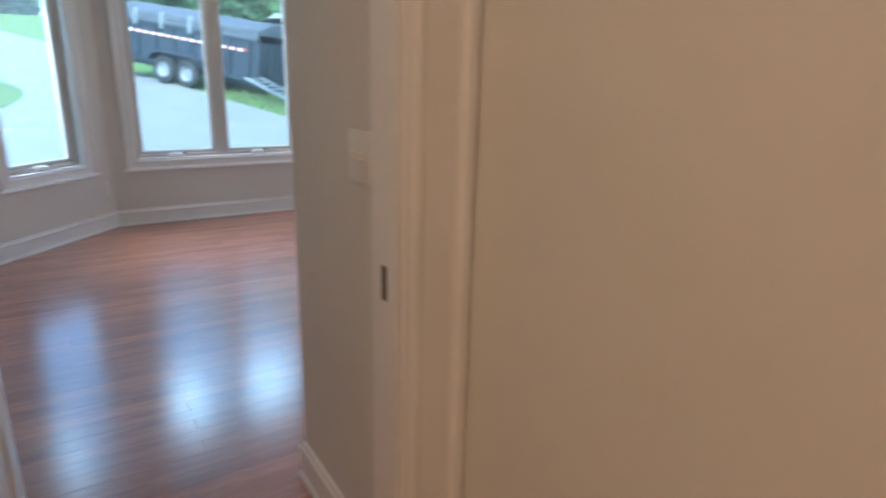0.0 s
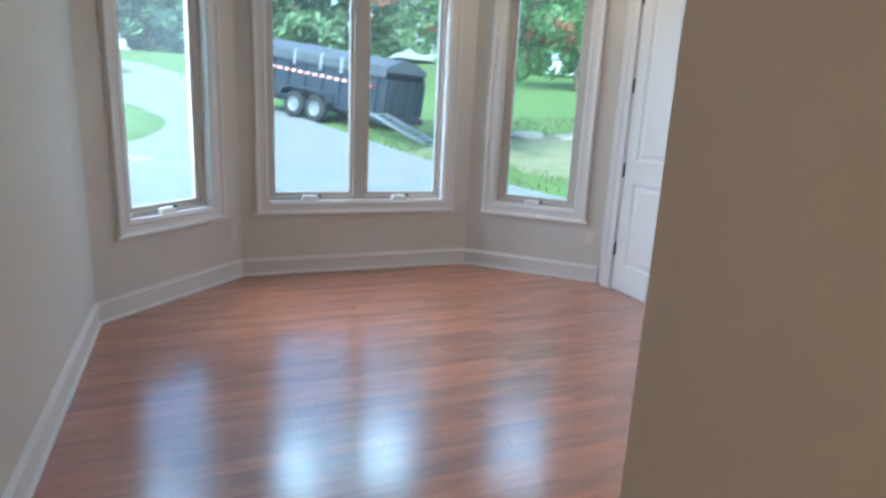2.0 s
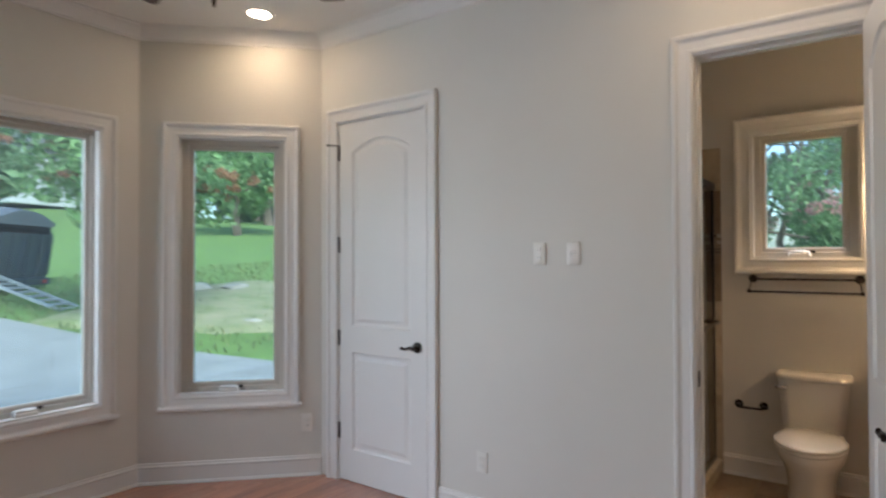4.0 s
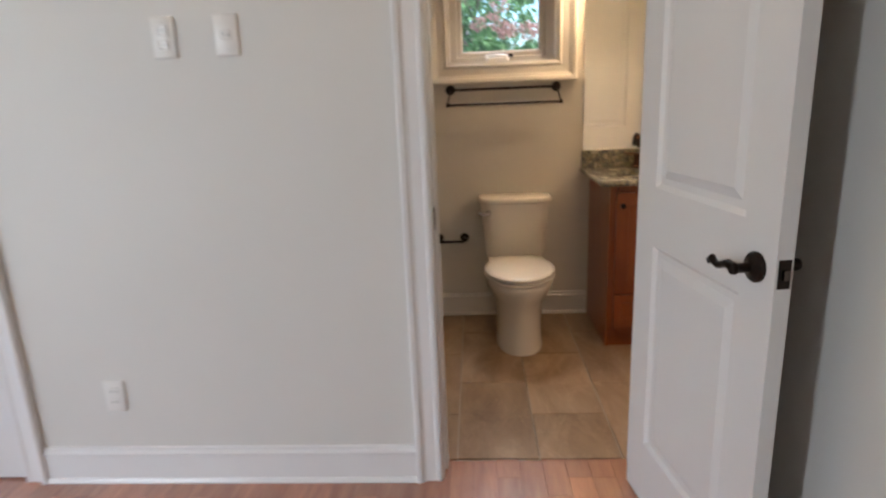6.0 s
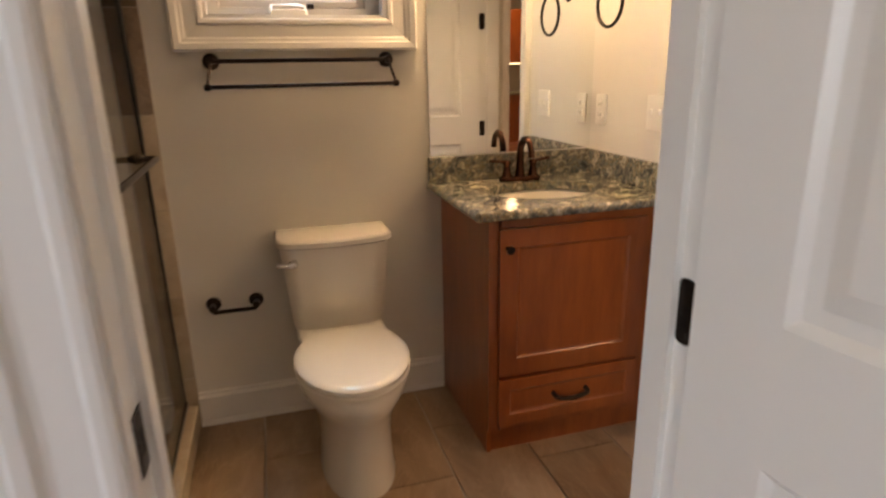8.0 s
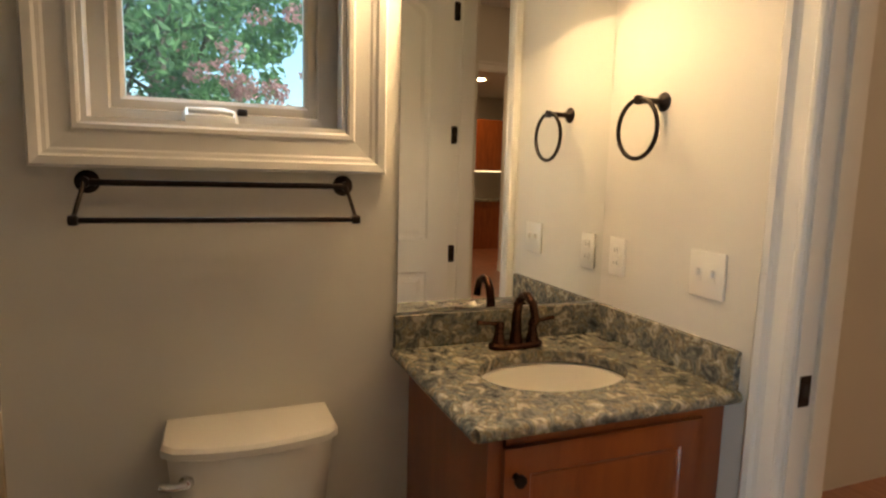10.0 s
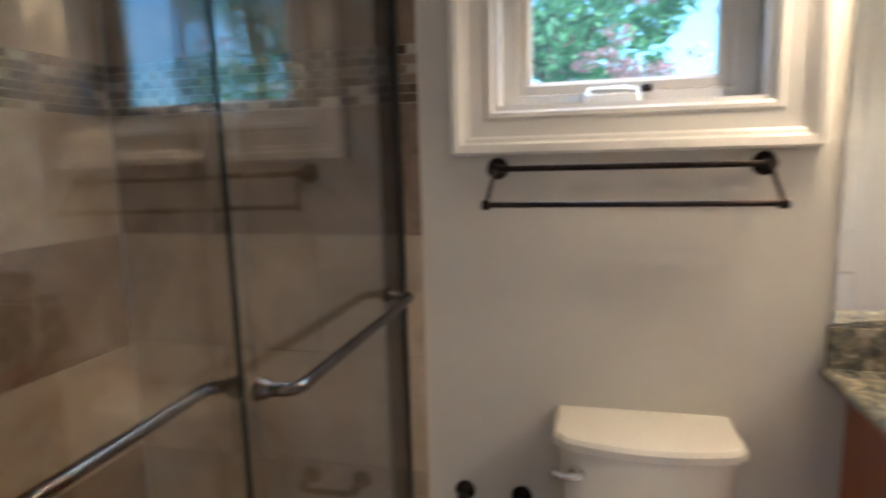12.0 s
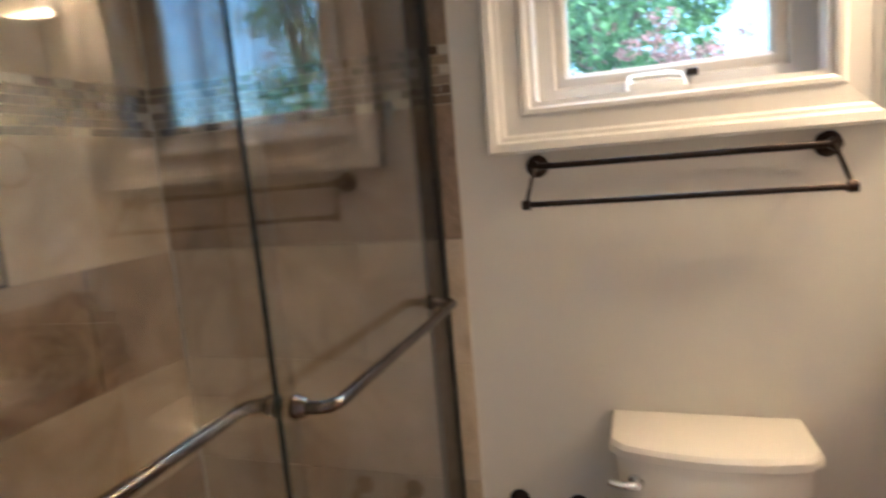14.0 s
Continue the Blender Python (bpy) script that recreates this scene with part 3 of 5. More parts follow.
def window(name, m, x0, x1, z0, z1, panes, depth, label, sill=True):
    """A casement set into a wall: casing, lining, sashes with glass, cranks."""
    d = thing(name, m, label, "window", kind="structure")
    part("casing", sweep_frame(bmesh.new(), CASING if sill else BOLD, x0, x1, z0, z1), TRIM, d)
    if sill:
        bm = bmesh.new()
        run_profile(bm, [(0, z0 - 0.098), (0.028, z0 - 0.098), (0.034, z0 - 0.090), (0.034, z0 - 0.076), (0.028, z0 - 0.070), (0, z0 - 0.070)], x0 - 0.108, x1 + 0.108)
        part("sill", bm, TRIM, d)
    t = 0.012
    bm = boxes((x0, x0 + t, -depth, 0.004, z0, z1), (x1 - t, x1, -depth, 0.004, z0, z1), (x0 + t, x1 - t, -depth, 0.004, z0, z0 + t), (x0 + t, x1 - t, -depth, 0.004, z1 - t, z1))
    part("lining", bm, TRIM, d)
    n = len(panes)
    for i, (a, b, c, e) in enumerate(panes):
        l = x0 + t if i == 0 else (panes[i - 1][1] + a) / 2
        r = x1 - t if i == n - 1 else (panes[i + 1][0] + b) / 2
        bm = sweep_frame(bmesh.new(), [(0, -0.105), (0.0, -0.078), (0.010, -0.070), (0.030, -0.070), (0.034, -0.062), (0.034, -0.105)], a, b, c, e)
        box(bm, l, a - 0.034, -0.11, -0.056, z0 + t, z1 - t)
        box(bm, b + 0.034, r, -0.11, -0.056, z0 + t, z1 - t)
        box(bm, a - 0.034, b + 0.034, -0.11, -0.056, z0 + t, c - 0.034)
        box(bm, a - 0.034, b + 0.034, -0.11, -0.056, e + 0.034, z1 - t)
        s = part("sash", bm, VINYL, d)
        p = part("pane", boxes((a - 0.004, b + 0.004, -0.092, -0.088, c - 0.004, e + 0.004)), GLASS, s)
        p.visible_shadow = False
        k = a + (b - a) * 0.55
        zb = z0 + t
        bm = loft(bmesh.new(), [[(k - u, -0.056, zb + h0), (k - u, -0.056 + d, zb + h0), (k - u, -0.056 + d, zb + h1), (k - u, -0.050, zb + h2), (k - u, -0.056, zb + h2)] for u, d, h0, h1, h2 in
                              ((-0.066, 0.020, 0.0, 0.012, 0.022), (-0.058, 0.038, 0.0, 0.016, 0.038), (0.030, 0.040, 0.0, 0.018, 0.042), (0.058, 0.036, 0.0, 0.015, 0.034), (0.066, 0.018, 0.0, 0.010, 0.018))])
        part("crank_housing", bm, PLASTIC, s, "white crank housing", True)
        bm = tube(bmesh.new(), [(k + 0.050, -0.034, zb + 0.030), (k + 0.030, -0.029, zb + 0.030), (k, -0.027, zb + 0.029), (k - 0.030, -0.028, zb + 0.027), (k - 0.052, -0.030, zb + 0.023)], [0.008, 0.007, 0.006, 0.006, 0.009], 10)
        part("crank", bm, PLASTIC, s, "white folding window crank", True)
        part("crank_knob", lathe(bmesh.new(), [(0, -0.012), (0.009, -0.012), (0.009, 0.012), (0, 0.013)], pose(k - 0.076, -0.048, zb + 0.032, 0, 90), 10), BRONZE, s, "dark sash lock button")
    return d

# ---- the shell of the place ----
H = 3.05
T8 = 0.15 * math.tan(radians(22.5))
WX, EX, NY, SY, SE = -0.016, 3.63, 5.616, 1.42, 1.478
W0, W1, W2, W3 = (WX, 4.734), (0.866, NY), (2.784, NY), (EX, 4.770)
LEG1, LEG3 = math.dist(W0, W1), math.dist(W2, W3)
M_SOUTH = pose(1.107, SY, 0, 0, 0, 0)
M_EAST = pose(EX, SY, 0, 0, 0, 90)
M_NE = pose(*W3, 0, 0, 0, 135)
M_NORTH = pose(*W2, 0, 0, 0, 180)
M_NW = pose(*W1, 0, 0, 0, 225)
M_WEST = pose(*W0, 0, 0, 0, 270)
M_ENTRY = pose(WX, 0.78, 0, 0, 0, 0)
M_STUB = pose(1.107, 0.78, 0, 0, 0, 90)
B_SOUTH = pose(3.75, 0.86, 0, 0, 0, 0)
B_EAST = pose(5.27, 0.86, 0, 0, 0, 90)
B_NORTH = pose(5.27, 3.42, 0, 0, 0, 180)
B_WEST = pose(3.75, 3.42, 0, 0, 0, 270)

# closet doorway 3.86..4.60, bathroom doorway 1.63..2.31 along y; entry doorway 0.25..1.03 and hall doorway 3.985..4.64 along x
CD, BD, ED, HD = (3.86 - SY, 4.60 - SY), (1.640 - SY, 2.31 - SY), (0.25 - WX, 1.03 - WX), (3.911 - 3.75, 4.558 - 3.75)
J = 0.018
DH = 2.415
wall("wall_south", M_SOUTH, EX - 1.107, H, 0.12, [], "plain off-white painted bedroom wall", start=0.12)
wall("wall_east", M_EAST, W3[1] - SY, H, 0.12, [(CD[0] - J, CD[1] + J, 0, DH + J), (BD[0] - J, BD[1] + J, 0, DH + J)], "off-white painted wall with a closet door and a bathroom doorway", start=-0.56)
wall("wall_bay_east", M_NE, LEG3, H, 0.15, [(LEG3 / 2 - 0.355, LEG3 / 2 + 0.355, 0.575, 2.325)], "off-white angled bay wall with a narrow window", ext1=T8)
wall("wall_north", M_NORTH, W2[0] - W1[0], H, 0.15, [(2.784 - 2.545, 2.784 - 1.075, 0.575, 2.325)], "off-white bay wall with a wide double window", T8, T8)
wall("wall_bay_west", M_NW, LEG1, H, 0.15, [(LEG1 / 2 - 0.355, LEG1 / 2 + 0.355, 0.575, 2.325)], "off-white angled bay wall with a narrow window", T8, T8)
wall("wall_west", M_WEST, W0[1] - 0.60, H, 0.15, [], "plain off-white painted bedroom wall", T8)
wall("wall_entry", M_ENTRY, 3.766, H, 0.14, [(ED[0] - J, ED[1] + J, 0, DH + J)], "off-white painted wall with the entry doorway", start=-1.40)
wall("wall_stub", M_STUB, SE - 0.78, H, 0.12, [], "short off-white painted wall with a light switch")
wall("wall_bath_south", B_SOUTH, 1.65, H, 0.12, [(HD[0] - J, HD[1] + J, 0, DH + J)], "cream painted bathroom wall with a second doorway", start=0.0)
wall("wall_bath_east", B_EAST, 2.70, H, 0.15, [(1.70 - 0.86, 2.31 - 0.86, 1.485, 2.335)], "cream painted bathroom wall with a small window", start=-0.12)
NICHE = (5.27 - 4.77, 5.27 - 4.47, 1.187, 1.504)
wall("wall_bath_north", B_NORTH, 1.52, H, 0.12, [NICHE], "tiled shower wall with a niche", start=-0.15)

# corridor, side hall and the room beyond
wall("wall_corridor", pose(1.16, -4.1, 0, 0, 0, 90), 4.74, H, 0.12, [(2.75 - J, 3.65 + J, 0, DH + J)], "warm off-white corridor wall with a cased opening")
wall("wall_hall_south", pose(1.28, -1.5, 0), 4.24, H, 0.12, [], "warm off-white hall wall")
wall("wall_hall_east", pose(5.4, -1.5, 0, 0, 0, 90), 2.24, H, 0.12, [], "warm off-white hall wall")
wall("wall_corridor_west", pose(-0.75, 0.64, 0, 0, 0, 270), 1.35, H, 0.14, [], "warm off-white corridor wall")
wall("wall_kitchen_west", pose(-5.2, 0.64, 0, 0, 0, 270), 4.74, H, 0.12, [], "kitchen wall", ext0=0.12)
wall("wall_kitchen_north", pose(-1.416, 0.64, 0, 0, 0, 180), 3.784, H, 0.12, [], "kitchen wall")
wall("wall_kitchen_south", pose(-5.2, -4.1, 0), 6.48, H, 0.12, [], "kitchen wall", ext0=0.12)
wall("wall_kitchen_pier", pose(-0.75, -4.1, 0, 0, 0, 90), 2.30, H, 0.14, [], "warm off-white wall pier in the room beyond the corridor")


def slab(name, pts, z0, z1, mat, label, category):
    bm = bmesh.new()
    loft(bm, [[(x, y, z0) for x, y in pts], [(x, y, z1) for x, y in pts]])
    return solid(name, bm, mat, Matrix(), label, category, kind="structure")


o = 0.06
slab("ceiling", [(WX - 0.15, 0.78), (EX + 0.06, 0.78), (EX + 0.06, W3[1] + o), (W2[0] + o, NY + 0.15), (W1[0] - o, NY + 0.15), (WX - 0.15, W0[1] + o)], H, H + 0.12, CEIL, "smooth white painted bedroom ceiling", "ceiling")
slab("ceiling_bath", [(EX + 0.06, 0.74), (5.42, 0.74), (5.42, 3.54), (EX + 0.06, 3.54)], H, H + 0.12, CEIL, "smooth white painted bathroom ceiling", "ceiling")
slab("ceiling_hall", [(-5.32, -4.22), (5.52, -4.22), (5.52, 0.74), (EX + 0.06, 0.74), (EX + 0.06, 0.78), (WX - 0.15, 0.78), (WX - 0.15, 1.02), (-5.32, 1.02)], H, H + 0.12, CEIL, "smooth white painted hall ceiling", "ceiling")
FLOOR = slab("floor", [(WX - 0.1, 0.70), (3.74, 0.70), (3.74, W3[1] + o), (W2[0] + o, NY + 0.1), (W1[0] - o, NY + 0.1), (WX - 0.1, W0[1] + o)], -0.15, -0.014, SUB, "glossy red-brown stained oak strip floor", "floor")
HALLFLOOR = slab("floor_hall", [(-5.3, -4.2), (5.5, -4.2), (5.5, 0.70), (-5.3, 0.70)], -0.15, -0.004, OAK, "red-brown stained oak hall floor", "floor")
BATHFLOOR = slab("floor_bath", [(3.742, 0.705), (5.3, 0.705), (5.3, 3.45), (3.742, 3.45)], -0.15, -0.007, GROUT, "beige stone-look porcelain tile floor", "floor")

# ---- skirtings and cornices ----


def skirting(m, a, b, s0=0.0, s1=0.0):
    return solid("baseboard", run_profile(bmesh.new(), BASE, a, b, s0, s1), TRIM, m, "white moulded baseboard along the wall", "baseboard", kind="structure")


def cornice(m, a, b, s0=1.0, s1=-1.0):
    return solid("trim", run_profile(bmesh.new(), CROWN, a, b, s0, s1), CEIL, m, "white crown moulding under the ceiling", "crown moulding", kind="structure")


K = math.tan(radians(22.5))
C = 0.096
skirting(M_SOUTH, 0.12, EX - 1.107, -1, -1)
skirting(M_EAST, 0, BD[0] - C, 1, 0)
skirting(M_EAST, BD[1] + C, CD[0] - C)
skirting(M_NE, 0.0, LEG3, K, -K)
skirting(M_NORTH, 0, W2[0] - W1[0], K, -K)
skirting(M_NW, 0, LEG1, K, -K)
skirting(M_WEST, 0, W0[1] - 0.78, K, -1)
skirting(M_STUB, 0.02, SE - 0.78, 0, 1)
skirting(B_EAST, 0.66, 2.50 - 0.86)
skirting(pose(-0.75, -4.1, 0, 0, 0, 90), 0, 2.30)
skirting(pose(3.75, 0.64, 0, 0, 0, 180), 0, 2.47)
skirting(pose(1.16, -4.1, 0, 0, 0, 90), 3.76, 4.74)
for m, n, s0, s1 in ((M_SOUTH, EX - 1.107, -1, -1), (M_EAST, W3[1] - SY, 1, -K), (M_NE, LEG3, K, -K), (M_NORTH, W2[0] - W1[0], K, -K), (M_NW, LEG1, K, -K), (M_WEST, W0[1] - 0.78, K, -1), (M_STUB, SE - 0.78, 1, 1)):
    cornice(m, 0, n, s0, s1)

# ---- windows ----
c1, c3 = LEG1 / 2, LEG3 / 2
window("window_1", M_NW, c1 - 0.355, c1 + 0.355, 0.575, 2.325, [(c1 - 0.265, c1 + 0.265, 0.650, 2.245)], 0.14, "white narrow casement window in the bay")
window("window_2", M_NORTH, 2.784 - 2.545, 2.784 - 1.075, 0.575, 2.325, [(2.784 - 2.478, 2.784 - 1.892, 0.648, 2.255), (2.784 - 1.728, 2.784 - 1.142, 0.648, 2.255)], 0.14, "white double casement window in the bay")
window("window_3", M_NE, c3 - 0.355, c3 + 0.355, 0.575, 2.325, [(c3 - 0.265, c3 + 0.265, 0.650, 2.245)], 0.14, "white narrow casement window in the bay")
window("window_4", B_EAST, 1.70 - 0.86, 2.31 - 0.86, 1.485, 2.335, [(1.798 - 0.86, 2.227 - 0.86, 1.557, 2.27)], 0.14, "small white casement window above the towel bar", sill=False)

# ---- doors ----
d = door_set("door_1", M_EAST, CD[0], CD[1], DH, 0.12, "closed white two-panel arch-top closet door")
stop(d, CD[0], CD[1], DH, -0.075, -0.045)
door_leaf(d, CD[1] - CD[0] - 0.006, DH - 0.012, pose(CD[1] - 0.003, -0.022, 0.008, 0, 0, 180), pin=-1, bolt=False)
bm = tube(bmesh.new(), [(CD[1], 0.012, 2.262), (CD[1] + 0.022, 0.030, 2.264), (CD[1] + 0.052, 0.046, 2.266)], 0.004, 8)
lathe(bm, [(0, -0.006), (0.009, -0.006), (0.010, 0.004), (0.006, 0.010), (0, 0.011)], pose(CD[1] + 0.054, 0.047, 2.266, 0, 90), 12)
part("door_stop_pin", bm, BRONZE, d, "dark hinge pin door stop", True)
d = door_set("door_2", M_EAST, BD[0], BD[1], DH, 0.12, "open white two-panel bathroom door against the wall")
stop(d, BD[0], BD[1], DH, -0.092, -0.056)
strike(d, BD[1], -0.036, 0.935, -1)
jamb_hinges(d, BD[0], -0.053, -0.025, 1, (0.361, 0.986, 1.616, 2.241))
door_leaf(d, BD[1] - BD[0] - 0.006, DH - 0.012, pose(BD[0], 0.008, 0.008, 0, 0, 98) @ pose(0.004, -0.022, 0), pin=1)
d = door_set("door_3", M_ENTRY, ED[0], ED[1], DH, 0.14, "open white two-panel bedroom entry door", casing=NARROW, hall_casing=HALLCASING)
stop(d, ED[0], ED[1], DH, -0.125, -0.084)
strike(d, ED[1], -0.062, 0.968, -1)
jamb_hinges(d, ED[0], -0.036, 0.0, 1)
door_leaf(d, ED[1] - ED[0] - 0.006, DH - 0.012, pose(ED[0], 0.006, 0.008, 0, 0, 88.6) @ pose(0.004, -0.022, 0), pin=1)
d = door_set("door_4", B_SOUTH, HD[0], HD[1], DH, 0.12, "open white two-panel second bathroom door")
stop(d, HD[0], HD[1], DH, -0.090, -0.050)
strike(d, HD[1], -0.026, 0.935, -1)
jamb_hinges(d, HD[0], -0.036, 0.0, 1)
door_leaf(d, HD[1] - HD[0] - 0.006, DH - 0.012, pose(HD[0], 0.006, 0.008, 0, 0, 95) @ pose(0.004, -0.022, 0), pin=1)
door_set("door_5", pose(1.16, -4.1, 0, 0, 0, 90), 2.75, 3.65, DH, 0.12, "white cased opening from the hall to the kitchen")

# ---- bedroom things ----


def plate(name, m, x, z, w, h, label, group, toggles=0, sockets=0):
    t = thing(name, m @ pose(x, 0, z), label, "wall plate", group)
    bm = box(bmesh.new(), -w / 2, w / 2, 0.0, 0.009, -h / 2, h / 2, 0.0035, 2)
    part("cover_plate", bm, PLASTIC, t, smooth=True)
    for i in range(toggles):
        tx = (i - (toggles - 1) / 2) * 0.046
        k = part("toggle", box(bmesh.new(), tx - 0.005, tx + 0.005, 0.009, 0.021, -0.004, 0.014, 0.002), PLASTIC, t)
        part("collar", boxes((tx - 0.008, tx + 0.008, 0.009, 0.0105, -0.017, 0.017)), PLASTIC, t)
    for i in range(sockets):
        sz = (i - (sockets - 1) / 2) * 0.040
        part("socket", box(bmesh.new(), -0.016, 0.016, 0.009, 0.0115, sz - 0.014, sz + 0.014, 0.003), PLASTIC, t)
        # thin dark blocks on the socket face as the slots' shade
        part("slots", boxes((-0.008, -0.006, 0.0115, 0.0120, sz - 0.005, sz + 0.006), (0.006, 0.008, 0.0115, 0.0120, sz - 0.004, sz + 0.005)), SLOT_SHADE, t)
    for sz in ((-0.042, 0.042) if h > 0.1 else (0,)):
        part("screw", lathe(bmesh.new(), [(0, 0.0), (0.003, 0.0), (0.002, 0.001), (0, 0.001)], pose(0, 0.009, sz, -90), 8), PLASTIC, t)
    return t


plate("switch_plate", M_STUB, 0.987 - 0.78, 1.180, 0.118, 0.120, "white double toggle switch plate by the entry door", "switches", toggles=2)
plate("outlet_plate", M_EAST, 3.457 - SY, 0.34, 0.072, 0.118, "white duplex outlet low on the wall", "outlets", sockets=2)
plate("outlet_plate", M_EAST, 3.091 - SY, 1.515, 0.072, 0.118, "white duplex outlet at television height", "outlets", sockets=2)
plate("cable_plate", M_EAST, 2.90 - SY, 1.515, 0.072, 0.118, "white cable plate with one round jack", "outlets", sockets=1)
plate("outlet_plate", M_NE, 0.10, 0.36, 0.072, 0.118, "white duplex outlet under the bay window", "outlets", sockets=2)
plate("outlet_plate", M_NW, 0.09, 0.36, 0.072, 0.118, "white duplex outlet under the bay window", "outlets", sockets=2)
plate("switch_plate", B_SOUTH, 4.825 - 3.75, 1.150, 0.115, 0.118, "white double toggle switch plate over the vanity", "switches", toggles=2)
plate("outlet_plate", B_SOUTH, 5.185 - 3.75, 1.145, 0.072, 0.118, "white outlet beside the bathroom mirror", "outlets", sockets=2)


def downlight(x, y):
    t = thing("downlight", pose(x, y, H), "round recessed ceiling downlight, lit warm", "downlight", "ceiling downlights")
    part("trim_ring", lathe(bmesh.new(), [(0.068, 0), (0.068, -0.004), (0.074, -0.008), (0.090, -0.006), (0.092, 0)], None, 32), TRIM, t, smooth=True)
    part("lens", lathe(bmesh.new(), [(0, -0.003), (0.067, -0.003), (0.067, -0.001), (0, -0.001)], None, 32), BULB, t, "glowing warm lens")


for cx, cy in CANS + HALL_CANS:
    downlight(cx, cy)


def ceiling_fan(x, y):
    t = thing("ceiling_fan", pose(x, y, H), "dark bronze ceiling fan with five walnut blades", "ceiling fan")
    part("canopy", lathe(bmesh.new(), [(0, 0), (0.07, 0), (0.068, -0.02), (0.045, -0.055), (0.018, -0.06), (0, -0.06)]), BRONZE, t, smooth=True)
    part("downrod", tube(bmesh.new(), [(0, 0, -0.05), (0, 0, -0.28)], 0.013), BRONZE, t)
    part("motor", lathe(bmesh.new(), [(0, -0.26), (0.03, -0.265), (0.06, -0.285), (0.105, -0.32), (0.115, -0.37), (0.11, -0.42), (0.085, -0.445), (0.075, -0.48), (0.06, -0.52), (0.03, -0.535), (0, -0.54)]), BRONZE, t, smooth=True)
    for i in range(5):
        a = 72 * i + 2
        arm = part("blade_arm", bevel_arm(), BRONZE, t)
        arm.matrix_local = pose(0, 0, -0.44, 0, 0, a)
        bl = bmesh.new()
        sh = [(0.19, -0.05), (0.24, -0.058), (0.5, -0.068), (0.66, -0.072), (0.695, -0.062), (0.70, -0.045), (0.70, 0.045), (0.695, 0.062), (0.66, 0.072), (0.5, 0.068), (0.24, 0.058), (0.19, 0.05)]
        loft(bl, [[(px, py, -0.004) for px, py in sh], [(px, py, 0.004) for px, py in sh]])
        b = part("blade", bl, FANWOOD, t, "dark walnut fan blade")
        b.matrix_local = pose(0, 0, -0.448, 0, 0, a) @ pose(0, 0, 0, 12, 0, 0)
    c = part("pull_chain", tube(bmesh.new(), [(0.10, 0, -0.45), (0.11, 0, -0.46), (0.11, 0, -0.64)], 0.0018, 6), BRONZE, t)
    part("pull", lathe(bmesh.new(), [(0, -0.64), (0.005, -0.642), (0.008, -0.655), (0.007, -0.675), (0.003, -0.690), (0, -0.692)], pose(0.11, 0, 0), 10), BRONZE, c, smooth=True)


def bevel_arm():
    bm = bmesh.new()
    sh = [(0.07, -0.02), (0.14, -0.014), (0.20, -0.036), (0.25, -0.030), (0.27, 0.0), (0.25, 0.030), (0.20, 0.036), (0.14, 0.014), (0.07, 0.02)]
    return loft(bm, [[(x, y, -0.003) for x, y in sh], [(x, y, 0.003) for x, y in sh]])


ceiling_fan(1.85, 3.50)

t = thing("ceiling_vent", pose(2.23, 5.05, H), "white slatted ceiling air vent", "air vent")
part("frame", sweep_frame(bmesh.new(), [(0, 0), (0, 0.006), (0.02, 0.004), (0.024, 0)], -0.14, 0.14, -0.06, 0.06), CEIL, t).matrix_local = pose(0, 0, 0, -90)
# dark sheet added behind the slats as the duct's shade
part("shade_backing", boxes((-0.14, 0.14, -0.06, 0.06, -0.002, -0.001)), SLOT_SHADE, t)
for i in range(8):
    s = part("slat", boxes((-0.14, 0.14, -0.006, 0.006, -0.001, 0.001)), CEIL, t)
    s.matrix_local = pose(0, -0.052 + 0.015 * i, -0.005, 35)

# ---- bathroom things ----


def egg(xc, a, b, z, flat=0.0, n=36, p=2.0):
    out = []
    for i in range(n):
        q = 2 * math.pi * i / n
        c, s = math.cos(q), math.sin(q)
        x = math.copysign(abs(c) ** (2 / p), c) * a
        if c < 0:
            x *= 1 - flat
        out.append((xc + x, math.copysign(abs(s) ** (2 / p), s) * b, z))
    return out


def seat_loop(xc, front, back, b, rear, z, n=20):
    """A seat outline: round at the front, tapering to a straight rear edge."""
    half = [(xc + front * math.sin(0.5 * math.pi * i / n), b * math.cos(0.5 * math.pi * i / n)) for i in range(n, -1, -1)]
    half += [(xc - back * i / 8, b - (b - rear) * (i / 8) ** 1.9) for i in range(1, 9)]
    return [(x, y, z) for x, y in half] + [(x, -y, z) for x, y in half[:0:-1]]


